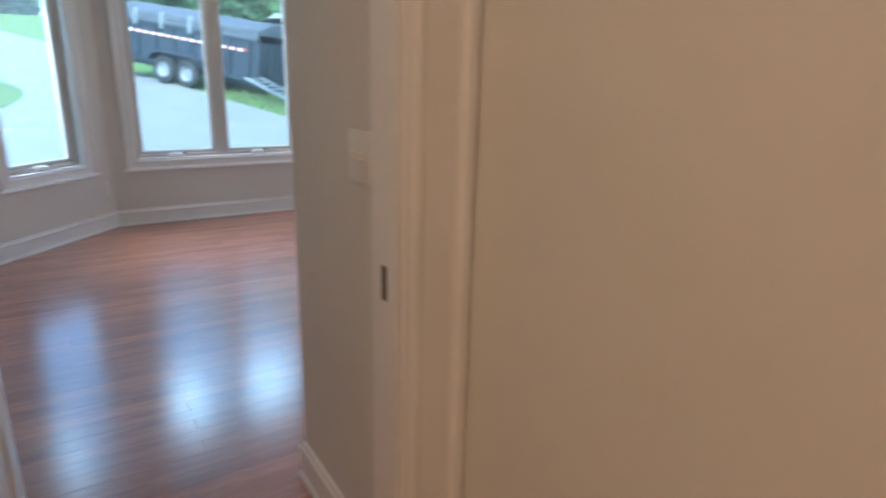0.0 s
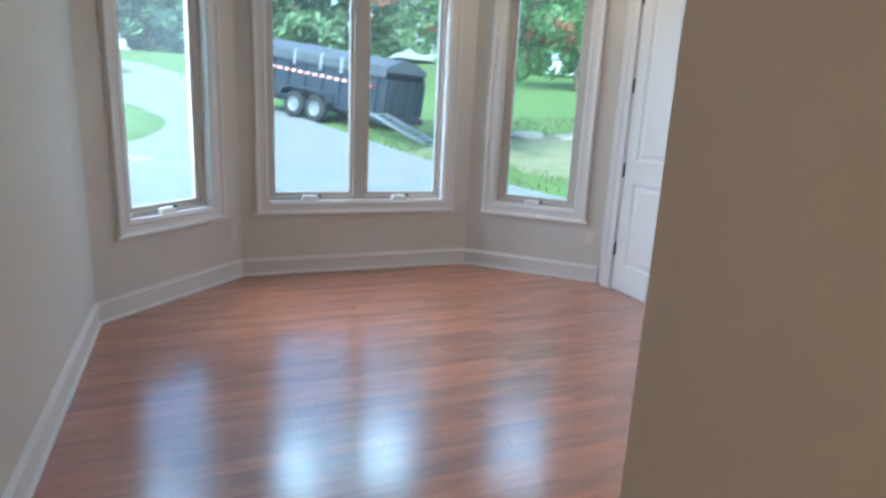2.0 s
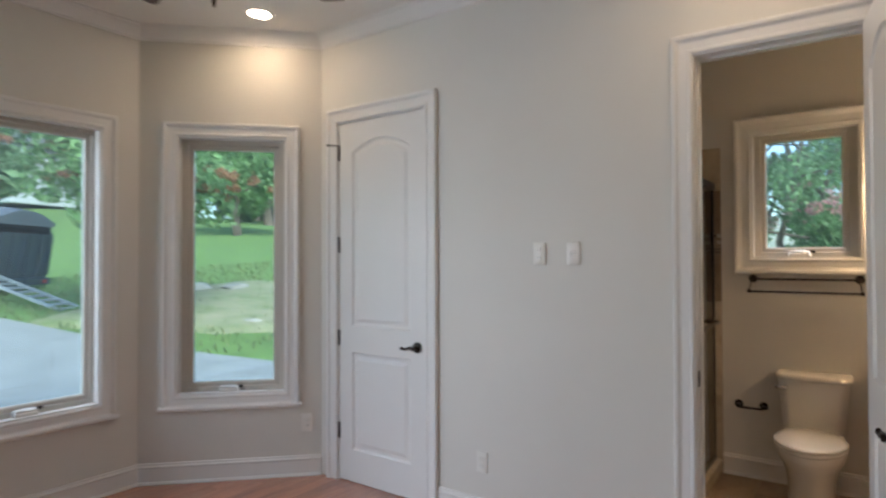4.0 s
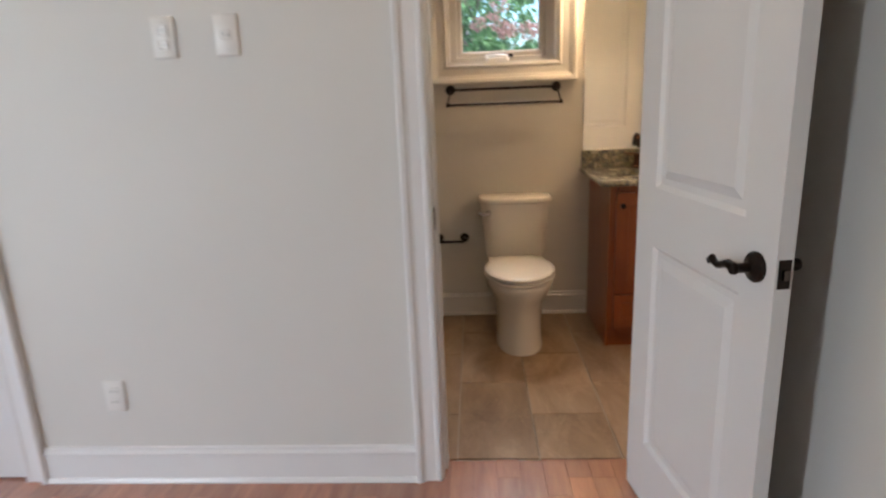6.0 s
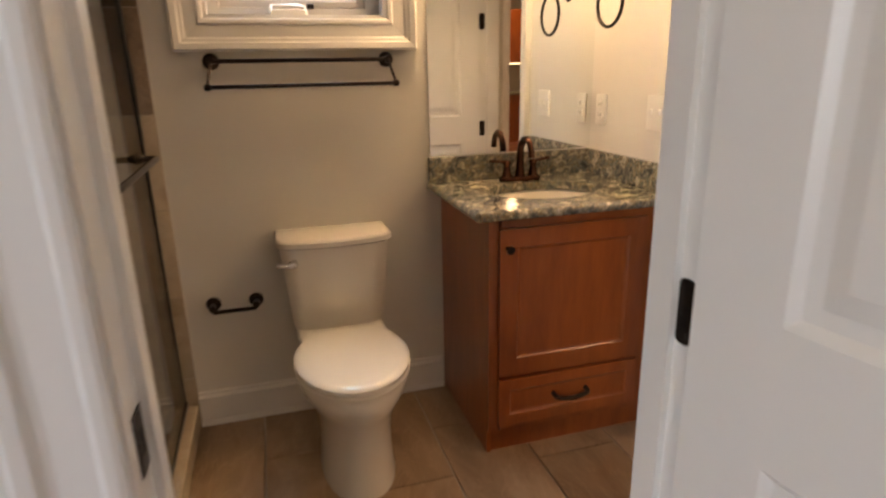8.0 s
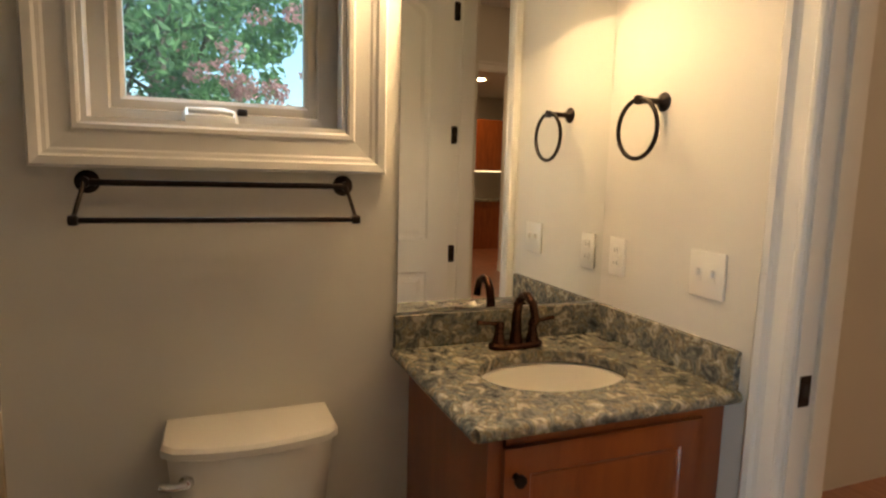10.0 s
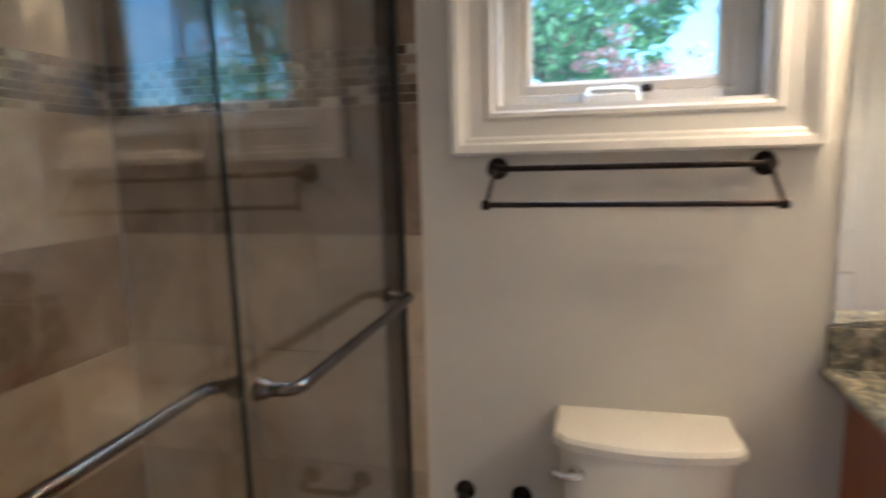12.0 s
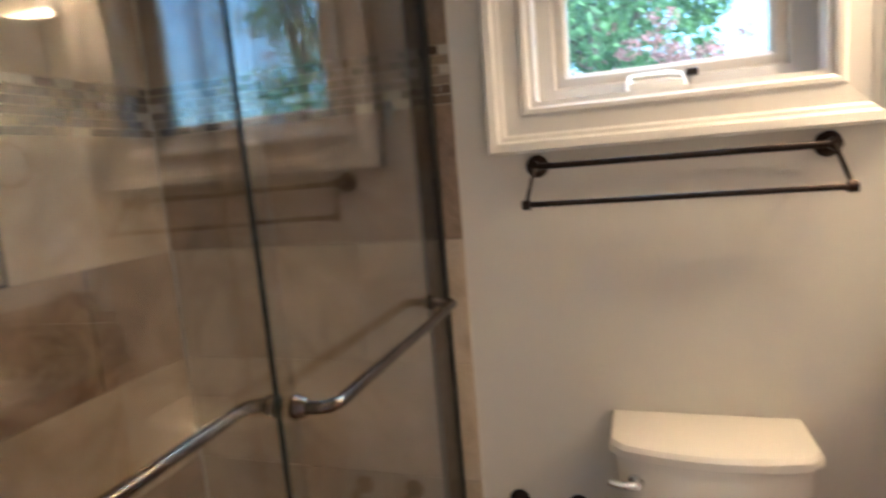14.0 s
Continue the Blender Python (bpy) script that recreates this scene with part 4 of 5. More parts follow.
def toilet():
    t = thing("toilet", pose(5.27, 1.955, 0, 0, 0, 180), "white two-piece ceramic toilet with its lid closed", "toilet")
    bm = loft(bmesh.new(), [egg(0.37, 0.266, 0.128, 0.0, p=2.3), egg(0.37, 0.266, 0.128, 0.02, p=2.3), egg(0.37, 0.256, 0.122, 0.06, p=2.3), egg(0.375, 0.250, 0.122, 0.14, p=2.2), egg(0.385, 0.252, 0.128, 0.22), egg(0.40, 0.262, 0.146, 0.285),
                            egg(0.425, 0.270, 0.172, 0.34), egg(0.43, 0.268, 0.177, 0.375), egg(0.43, 0.262, 0.173, 0.385)])
    part("bowl", bm, CERAMIC, t, smooth=True)
    bm = box(bmesh.new(), 0.025, 0.24, -0.105, 0.105, 0.0, 0.405, 0.03, 3)
    part("pedestal", bm, CERAMIC, t, smooth=True)
    for name, rows in (("seat", ((-0.008, 0.386), (0, 0.391), (0, 0.402), (-0.006, 0.406))), ("lid", ((-0.010, 0.4085), (-0.002, 0.413), (-0.001, 0.424), (-0.008, 0.431), (-0.03, 0.434), (-0.09, 0.436)))):
        bm = loft(bmesh.new(), [seat_loop(0.440, 0.262 + g, 0.215 + g * 0.6, 0.186 + g, 0.105 + g * 0.6, z) for g, z in rows])
        part(name, bm, CERAMIC, t, smooth=True)
    bm = loft(bmesh.new(), [[(x, y, z) for x, y in ((0.03, -w), (0.22, -w), (0.30, -w + 0.03), (0.30, w - 0.03), (0.22, w), (0.03, w))] for z, w in ((0.30, 0.125), (0.36, 0.150), (0.398, 0.158), (0.404, 0.152))])
    part("deck", bm, CERAMIC, t, smooth=True)

    def tank_loop(x0, x1, hw, z, bow, n=14):
        fr = [(x1 + bow * (1 - (2 * i / n - 1) ** 2) - bow, hw * (2 * i / n - 1) * 1.0, z) for i in range(n + 1)]
        r = 0.02
        fr[0], fr[-1] = (x1 - bow - r, -hw, z), (x1 - bow - r, hw, z)
        return fr + [(x0, hw, z), (x0, -hw, z)]
    bm = loft(bmesh.new(), [tank_loop(0.015, 0.175, 0.160, 0.405, 0.02), tank_loop(0.012, 0.185, 0.166, 0.425, 0.025), tank_loop(0.01, 0.205, 0.192, 0.723, 0.035)])
    part("tank", bm, CERAMIC, t, smooth=True)
    bm = loft(bmesh.new(), [tank_loop(0.006, 0.212, 0.198, 0.721, 0.037), tank_loop(0.004, 0.220, 0.204, 0.726, 0.038), tank_loop(0.004, 0.220, 0.204, 0.743, 0.038), tank_loop(0.008, 0.212, 0.198, 0.752, 0.038), tank_loop(0.03, 0.19, 0.17, 0.755, 0.036)])
    part("tank_lid", bm, CERAMIC, t, smooth=True)
    bm = lathe(bmesh.new(), [(0, 0), (0.017, 0), (0.017, 0.008), (0.012, 0.014), (0.010, 0.020), (0, 0.022)], pose(0.178, -0.150, 0.668, 0, 90, 0), 20)
    tube(bm, [(0.195, -0.150, 0.668), (0.200, -0.170, 0.667), (0.193, -0.205, 0.670)], [0.011, 0.009, 0.010], 10)
    part("flush_lever", bm, CHROME, t, "chrome flush lever", True)


toilet()


def post(bm, x, z, out):
    lathe(bm, [(0, 0), (0.026, 0), (0.027, 0.004), (0.023, 0.009), (0.014, 0.014), (0.009, 0.02), (0.009, out - 0.012), (0.013, out - 0.006), (0.013, out + 0.008), (0, out + 0.010)], pose(x, 0, z, -90), 20)
    return bm


t = thing("towel_bar", B_EAST @ pose(2.006 - 0.86, 0, 1.348), "dark bronze double towel bar under the window", "towel bar")
for s in (-0.297, 0.297):
    part("rosette", post(bmesh.new(), s, 0, 0.05), BRONZE, t, smooth=True)
    bm = tube(bmesh.new(), bend([(s, 0.055, 0), (s, 0.065, -0.012), (s + 0.012 * (1 if s > 0 else -1), 0.112, -0.078)], 0.006), 0.005, 8)
    lathe(bm, [(0, -0.012), (0.011, -0.009), (0.012, 0), (0.011, 0.009), (0, 0.012)], pose(s + 0.012 * (1 if s > 0 else -1), 0.112, -0.081, 0, 90), 14)
    part("arm", bm, BRONZE, t, smooth=True)
part("upper_bar", tube(bmesh.new(), [(-0.297, 0.05, 0), (0.297, 0.05, 0)], 0.0075, 14), BRONZE, t, smooth=True)
part("lower_bar", tube(bmesh.new(), [(-0.311, 0.112, -0.081), (0.311, 0.112, -0.081)], 0.0065, 14), BRONZE, t, smooth=True)

t = thing("paper_holder", B_EAST @ pose(2.324 - 0.86, 0, 0.490), "empty dark bronze toilet paper holder", "paper holder")
for s in (-0.076, 0.076):
    part("rosette", post(bmesh.new(), s, 0, 0.055), BRONZE, t, smooth=True)
part("roller", tube(bmesh.new(), [(-0.076, 0.062, -0.012), (0.076, 0.062, -0.012)], 0.008, 14), BRONZE, t, smooth=True)

t = thing("towel_ring", B_SOUTH @ pose(5.03 - 3.75, 0, 1.600), "dark bronze towel ring beside the mirror", "towel ring")
part("rosette", post(bmesh.new(), 0, 0, 0.088), BRONZE, t, smooth=True)
bm = tube(bmesh.new(), [(0.08 * math.sin(a), 0.088, -0.078 + 0.08 * math.cos(a)) for a in [2 * math.pi * i / 40 for i in range(41)]], 0.0063, 10, False)
part("ring", bm, BRONZE, t, smooth=True)

# vanity
t = thing("vanity_cabinet", pose(0, 0, 0), "reddish cherry wood bathroom vanity with one door and a drawer", "cabinet")
for y0, y1 in ((0.866, 0.884), (1.494, 1.512)):
    part("side_panel", boxes((4.753, 5.266, y0, y1, 0.0, 0.857)), CHERRY, t)
part("back_panel", boxes((5.25, 5.266, 0.884, 1.494, 0.0, 0.857)), CHERRY, t)
part("bottom_panel", boxes((4.753, 5.25, 0.884, 1.494, 0.09, 0.105)), CHERRY, t)
part("toe_kick", boxes((4.760, 4.775, 0.884, 1.494, 0.0, 0.09)), CHERRY, t)
part("face_frame", boxes((4.735, 4.753, 0.866, 0.955, 0.09, 0.857), (4.735, 4.753, 1.478, 1.512, 0.09, 0.857), (4.735, 4.753, 0.955, 1.470, 0.815, 0.857), (4.735, 4.753, 0.955, 1.470, 0.285, 0.315), (4.735, 4.753, 0.955, 1.470, 0.09, 0.125)), CHERRY, t)


def front(name, y0, y1, z0, z1, e):
    w, h = y1 - y0, z1 - z0
    f = part(name, leaf_mesh(w, h, 0.018, [[(e, e), (w - e, e), (w - e, h - e), (e, h - e)]], [(0.004, 0.004), (0.012, 0.0065)]), CHERRY, t)
    f.matrix_local = pose(4.728, y0, z0, 0, 0, 90)
    return f


f = front("door", 0.945, 1.480, 0.308, 0.822, 0.062)
k = part("knob", lathe(bmesh.new(), [(0, 0), (0.008, 0), (0.006, 0.012), (0.014, 0.020), (0.014, 0.026), (0, 0.030)], pose(0.508, 0.009, 0.452, -90), 16), BRONZE, f, "dark round knob", True)
f = front("drawer_front", 0.945, 1.480, 0.118, 0.292, 0.040)
bm = tube(bmesh.new(), bend([(0.205, 0.008, 0.095), (0.205, 0.035, 0.090), (0.2675, 0.040, 0.080), (0.33, 0.035, 0.090), (0.33, 0.008, 0.095)], 0.012), 0.0085, 10)
part("drawer_pull", bm, BRONZE, f, "dark arched drawer pull", True)

t = thing("granite_countertop", pose(0, 0, 0), "speckled brown and grey granite vanity top with an undermount sink", "countertop")


def oval(cx, cy, a, b, z, n=40):
    return [(cx + a * math.cos(2 * math.pi * i / n), cy + b * math.sin(2 * math.pi * i / n), z) for i in range(n)]


SX, SYY, SA, SB = 4.965, 1.215, 0.150, 0.205
bm = bmesh.new()
rect = [(4.70, 0.864), (5.268, 0.864), (5.268, 1.555), (4.70, 1.555)]
tops = []
for z, g in ((0.857, 0.0), (0.888, 0.0)):
    ov = [bm.verts.new(p) for p in reversed(oval(SX, SYY, SA, SB, z))]
    rc = [bm.verts.new((x, y, z)) for x, y in rect]
    es = [bm.edges.new((q[i], q[(i + 1) % len(q)])) for q in (ov, rc) for i in range(len(q))]
    bmesh.ops.triangle_fill(bm, use_beauty=True, edges=es)
    tops.append((ov, rc))
for a, b in zip(*tops):
    for i in range(len(a)):
        bm.faces.new((a[i], a[(i + 1) % len(a)], b[(i + 1) % len(a)], b[i]))
part("slab", bm, GRANITE, t)
part("front_edge", tube(bmesh.new(), [(4.700, 0.864, 0.8725), (4.700, 1.555, 0.8725)], 0.0154, 16), GRANITE, t, smooth=True)
part("side_edge", tube(bmesh.new(), [(4.700, 1.555, 0.8725), (5.268, 1.555, 0.8725)], 0.0152, 16), GRANITE, t, smooth=True)
part("backsplash", box(bmesh.new(), 5.248, 5.268, 0.864, 1.562, 0.888, 0.985, 0.002), GRANITE, t)
part("side_splash", box(bmesh.new(), 4.70, 5.248, 0.862, 0.882, 0.888, 0.985, 0.002), GRANITE, t)
part("basin", loft(bmesh.new(), [oval(SX, SYY, SA + 0.012, SB + 0.012, 0.8565), oval(SX, SYY, SA - 0.004, SB - 0.004, 0.850), oval(SX, SYY, SA - 0.02, SB - 0.02, 0.81), oval(SX, SYY, SA - 0.05, SB - 0.06, 0.755), oval(SX, SYY, 0.04, 0.05, 0.735)], False), CERAMIC, t, "white oval ceramic basin", True)

t = thing("faucet", pose(5.175, 1.215, 0.888), "oil-rubbed bronze centerset faucet with two levers", "faucet")
part("base_plate", loft(bmesh.new(), [egg(0, 0.030, 0.085, 0.0, p=3), egg(0, 0.030, 0.085, 0.012, p=3), egg(0, 0.025, 0.079, 0.018, p=3)]), COPPER, t, smooth=True)
part("spout", tube(bmesh.new(), [(0, 0, 0.015), (0, 0, 0.05), (0, 0, 0.10), (-0.008, 0, 0.135), (-0.03, 0, 0.160), (-0.06, 0, 0.165), (-0.088, 0, 0.150), (-0.102, 0, 0.120), (-0.105, 0, 0.100)], [0.021, 0.016, 0.014, 0.0135, 0.013, 0.0125, 0.012, 0.012, 0.013], 16), COPPER, t, smooth=True)
for s in (-1, 1):
    h = part("handle", lathe(bmesh.new(), [(0, 0.016), (0.021, 0.016), (0.019, 0.025), (0.014, 0.045), (0.013, 0.060), (0.016, 0.066), (0.013, 0.080), (0, 0.084)], pose(0, s * 0.055, 0), 18), COPPER, t, smooth=True)
    part("lever", tube(bmesh.new(), [(0, s * 0.055, 0.074), (0, s * 0.080, 0.076), (0, s * 0.125, 0.082)], [0.008, 0.006, 0.007], 10), COPPER, h, smooth=True)

t = thing("mirror", pose(0, 0, 0), "frameless wall mirror above the vanity", "mirror")
part("mirror_glass", boxes((5.262, 5.2685, 0.864, 1.553, 0.990, 1.93)), MIRROR, t)

t = thing("vanity_light", pose(5.27, 1.36, 2.125), "bronze vanity light with two frosted bell shades", "wall light")
part("wall_plate", loft(bmesh.new(), [egg(0, 0.02, 0.12, -0.05, p=2.5), egg(0, 0.02, 0.12, 0.05, p=2.5)]), BRONZE, t, smooth=True)
part("bar", tube(bmesh.new(), [(-0.06, -0.26, 0.02), (-0.07, 0, 0.03), (-0.06, 0.26, 0.02)], 0.009), BRONZE, t, smooth=True)
part("scroll", tube(bmesh.new(), [(-0.06 - 0.0 * i, 0.045 * math.cos(i * 0.6) * (1 - i / 14), -0.02 + 0.05 * math.sin(i * 0.6) * (1 - i / 14)) for i in range(13)], 0.005, 8), BRONZE, t, smooth=True)
for sy in SHADES:
    y = sy - 1.36
    part("arm", tube(bmesh.new(), bend([(-0.065, y, 0.025), (-0.17, y, 0.035), (-0.17, y, 0.0)], 0.03), 0.007, 8), BRONZE, t, smooth=True)
    part("shade", lathe(bmesh.new(), [(0.028, 0.0), (0.034, -0.01), (0.045, -0.05), (0.058, -0.085), (0.085, -0.125), (0.088, -0.128), (0.083, -0.123), (0.055, -0.083), (0.042, -0.05), (0.03, -0.01)], pose(-0.17, y, 0.0), 28), SHADE, t, "frosted amber bell glass shade", True)

# shower
t = thing("shower_curb", pose(0, 0, 0), "tiled shower curb", "shower curb", kind="structure")
part("curb_tile", box(bmesh.new(), 3.752, 5.262, 2.505, 2.64, 0.0, 0.09, 0.004), WALLTILE, t)
t = thing("shower_enclosure", pose(0, 0, 0), "bronze framed sliding glass shower doors with bar handles", "shower door")
part("header", box(bmesh.new(), 3.752, 5.260, 2.535, 2.605, 1.965, 2.015, 0.006), BRONZE, t)
part("bottom_track", box(bmesh.new(), 3.752, 5.260, 2.540, 2.600, 0.09, 0.115, 0.004), BRONZE, t)
part("jamb", box(bmesh.new(), 5.232, 5.262, 2.545, 2.600, 0.115, 1.965, 0.004), SEAL, t)
part("jamb", box(bmesh.new(), 3.752, 3.778, 2.545, 2.600, 0.115, 1.965, 0.004), BRONZE, t)
for x0, x1, y, edge, a, e, out in ((3.778, 4.575, 2.572, 4.575, 3.84, 4.535, 2.620), (4.500, 5.236, 2.548, 4.500, 4.535, 5.135, 2.487)):
    g = part("glass_panel", boxes((x0, x1, y - 0.003, y + 0.003, 0.115, 1.965)), SHOWER, t, "clear glass sliding panel")
    g.visible_shadow = False
    # the panels hang a little out of true
    g.matrix_local = pose(4.54, y, 1.2) @ (pose(0, 0, 0, -0.4, 0, 1.2) if out > y else pose(0, 0, 0, -0.25, 0, 0.4)) @ pose(-4.54, -y, -1.2)
    part("glass_edge", boxes((edge - 0.002, edge + 0.002, y - 0.0034, y + 0.0034, 0.115, 1.965)), GLASSEDGE if out < y else SHOWER, g)
    s = 1 if out > y else -1
    yy = y + s * 0.003
    part("handle_bar", tube(bmesh.new(), bend([(a, yy, 1.054), (a, out, 1.054), (e, out, 1.054), (e, yy, 1.054)], 0.030), 0.0095, 14), STEEL, g, "worn bronze bar handle", True)
    for q in (a, e):
        part("mount", lathe(bmesh.new(), [(0, 0), (0.017, 0), (0.017, 0.006), (0.013, 0.010), (0.015, 0.014), (0.011, 0.020), (0, 0.020)], pose(q, yy, 1.054, -90 * s), 16), STEEL, g, smooth=True)
t = thing("shower_niche", B_NORTH, "recessed tiled shower niche with bronze edge trim", "niche", kind="structure")
n0, n1, n2, n3 = NICHE
part("niche_lining", boxes((n0, n1, -0.10, -0.09, n2, n3), (n0, n0 + 0.006, -0.09, 0.009, n2, n3), (n1 - 0.006, n1, -0.09, 0.009, n2, n3), (n0, n1, -0.09, 0.009, n2, n2 + 0.006), (n0, n1, -0.09, 0.009, n3 - 0.006, n3)), WALLTILE, t)
part("edge_trim", sweep_frame(bmesh.new(), [(-0.004, 0.0), (-0.004, 0.012), (0.005, 0.012), (0.005, 0.0)], n0, n1, n2, n3), BRONZE, t, "dark bronze edge strip")
t = thing("shower_pan", pose(0, 0, 0), "beige tiled shower floor", "shower floor", kind="structure")
part("pan", boxes((3.752, 5.262, 2.64, 3.412, -0.006, 0.03)), WALLTILE, t)

# kitchen seen through the hall
t = thing("kitchen_cabinet", pose(-3.4, -2.75, 0), "dark cherry kitchen cabinet with a lit counter", "cabinet")
part("base_unit", box(bmesh.new(), -0.3, 0.3, -0.9, 0.9, 0, 0.88, 0.004), CHERRY, t)
part("worktop", box(bmesh.new(), -0.3, 0.33, -0.92, 0.92, 0.88, 0.92, 0.006), GRANITE, t)
part("wall_unit", box(bmesh.new(), -0.3, 0.05, -0.9, 0.9, 1.45, 2.4, 0.004), CHERRY, t)
part("light_strip", boxes((-0.2, -0.05, -0.85, 0.85, 1.43, 1.448)), UNDERLIGHT, t, "lit strip under the wall unit")

# ---- outdoors ----


def ground_z(x, y):
    s = min(max(0.0, y - 7.0), 76.0)
    return -0.32 + 0.092 * s + 0.055 * min(max(0.0, x - 6.0), 22.0) * min(1.0, s / 9.0)


def spaced(lo, hi, near, step):
    out, v = [0.0], 0.0
    while v < hi:
        v += step if v < near else max(step, v * 0.18)
        out.append(v)
    neg, v = [], 0.0
    while v > lo:
        v -= step if -v < near else max(step, -v * 0.18)
        neg.append(v)
    return neg[::-1] + out


gx, gy = spaced(-900, 900, 40, 2.0), spaced(-900, 900, 84, 2.0)
verts = [(x, y, ground_z(x, y) + 0.05 * noise.noise(Vector((x * 0.3, y * 0.3, 0)))) for y in gy for x in gx]
n = len(gx)
faces = [(j * n + i, j * n + i + 1, (j + 1) * n + i + 1, (j + 1) * n + i) for j in range(len(gy) - 1) for i in range(n - 1)]
me = bpy.data.meshes.new("ground")
me.from_pydata(verts, [], faces)
me.materials.append(GRASS)
tagged(new("ground", me), "green mown lawn rising away from the house", "lawn", kind="structure")


def along(rows, y):
    for (a, p), (b, q) in zip(rows, rows[1:]):
        if a <= y <= b:
            return p + (q - p) * (y - a) / (b - a)
    return rows[-1][1] if y > rows[-1][0] else rows[0][1]


RIGHT = [(7, 7.4), (9.0, 6.6), (10.5, 5.9), (12.4, 5.3), (15.3, 4.65), (22, 3.2), (30, 1.7), (38, 0.3), (48, -2.2), (60, -8)]
LEFT = [(7, -16), (20, -10), (25, -5.4), (30, -3.6), (38, -2.3), (48, -5.2), (60, -13)]
verts, faces = [], []
ys = [7 + 0.75 * i for i in range(70)]
for y in ys:
    l, r = along(LEFT, y), along(RIGHT, y)
    for i in range(13):
        x = l + (r - l) * i / 12
        verts.append((x, y, ground_z(x, y) + 0.07))
for j in range(len(ys) - 1):
    for i in range(12):
        faces.append((j * 13 + i, j * 13 + i + 1, (j + 1) * 13 + i + 1, (j + 1) * 13 + i))
me = bpy.data.meshes.new("driveway")
me.from_pydata(verts, [], faces)
me.materials.append(CONCRETE)
tagged(new("road", me), "pale concrete driveway curving up the slope", "driveway", kind="structure")


def mound(name, cx, cy, rx, ry, lift, mat, label, wob=0.05):
    bm = bmesh.new()
    rings = []
    for k in range(9):
        f = 1 - k / 8
        ring = []
        for i in range(48):
            a = 2 * math.pi * i / 48
            w = 1 + wob * noise.noise(Vector((math.cos(a) * 2, math.sin(a) * 2, cx)))
            x, y = cx + rx * f * w * math.cos(a), cy + ry * f * w * math.sin(a)
            ring.append((x, y, ground_z(x, y) + (0.05 if k else -0.12) + (lift if k else 0.0) * (1 - f * f * 0.4) + 0.04 * noise.noise(Vector((x, y, 3)))))
        rings.append(ring)
    loft(bm, rings[:-1])
    return solid(name, bm, mat, Matrix(), label, "lawn", kind="structure", smooth=True)


mound("lawn_island", -4.15, 17.2, 4.45, 6.2, 0.16, GRASS, "green lawn island inside the drive")
mound("dry_verge", 9.6, 13.6, 4.0, 2.7, 0.05, SCRUB, "patchy dry ground with weeds", 0.4)


def blades(name, n, area, size, mat, label, seed):
    rng = np.random.default_rng(seed)
    x, y = rng.uniform(area[0], area[1], n), rng.uniform(area[2], area[3], n)
    verts, faces = [], []
    for i in range(n):
        a, h = rng.uniform(0, 6.28), size * rng.uniform(0.5, 1.4)
        if x[i] < along(RIGHT, y[i]) + 0.1:
            continue
        z = ground_z(x[i], y[i]) + 0.02
        c, s = math.cos(a) * 0.02, math.sin(a) * 0.02
        k = len(verts)
        verts += [(x[i] - c, y[i] - s, z), (x[i] + c, y[i] + s, z), (x[i] + rng.normal(0, h * 0.4), y[i] + rng.normal(0, h * 0.4), z + h)]
        faces.append((k, k + 1, k + 2))
    me = bpy.data.meshes.new(name)
    me.from_pydata(verts, [], faces)
    me.materials.append(mat)
    tagged(new(name, me), label, "grass", kind="stuff")


blades("weeds", 4000, (4.5, 15.0, 10.0, 20.0), 0.11, BLADE, "loose green weeds beside the drive", 4)


def leaf_cloud(centres, radii, count, size, seed, droop=0.3):
    """Many small bent leaves round clump centres."""
    rng = np.random.default_rng(seed)
    k = rng.integers(0, len(centres), count)
    d = rng.normal(size=(count, 3))
    d /= np.linalg.norm(d, axis=1)[:, None]
    p = centres[k] + d * (radii[k] * rng.uniform(0.35, 1.0, count) ** 0.6)[:, None] * np.array((1, 1, 0.75))
    u = rng.normal(size=(count, 3))
    u[:, 2] -= droop
    u /= np.linalg.norm(u, axis=1)[:, None]
    v = np.cross(u, rng.normal(size=(count, 3)))
    v /= np.linalg.norm(v, axis=1)[:, None]
    s = (size * rng.uniform(0.6, 1.4, count))[:, None]
    w = np.cross(u, v)
    q = np.stack([p - u * s, p + v * s * 0.42 + w * s * 0.12, p + u * s, p - v * s * 0.42 + w * s * 0.12], axis=1).reshape(-1, 3)
    me = bpy.data.meshes.new("crown")
    me.from_pydata(q.tolist(), [], np.arange(count * 4).reshape(-1, 4).tolist())
    return me


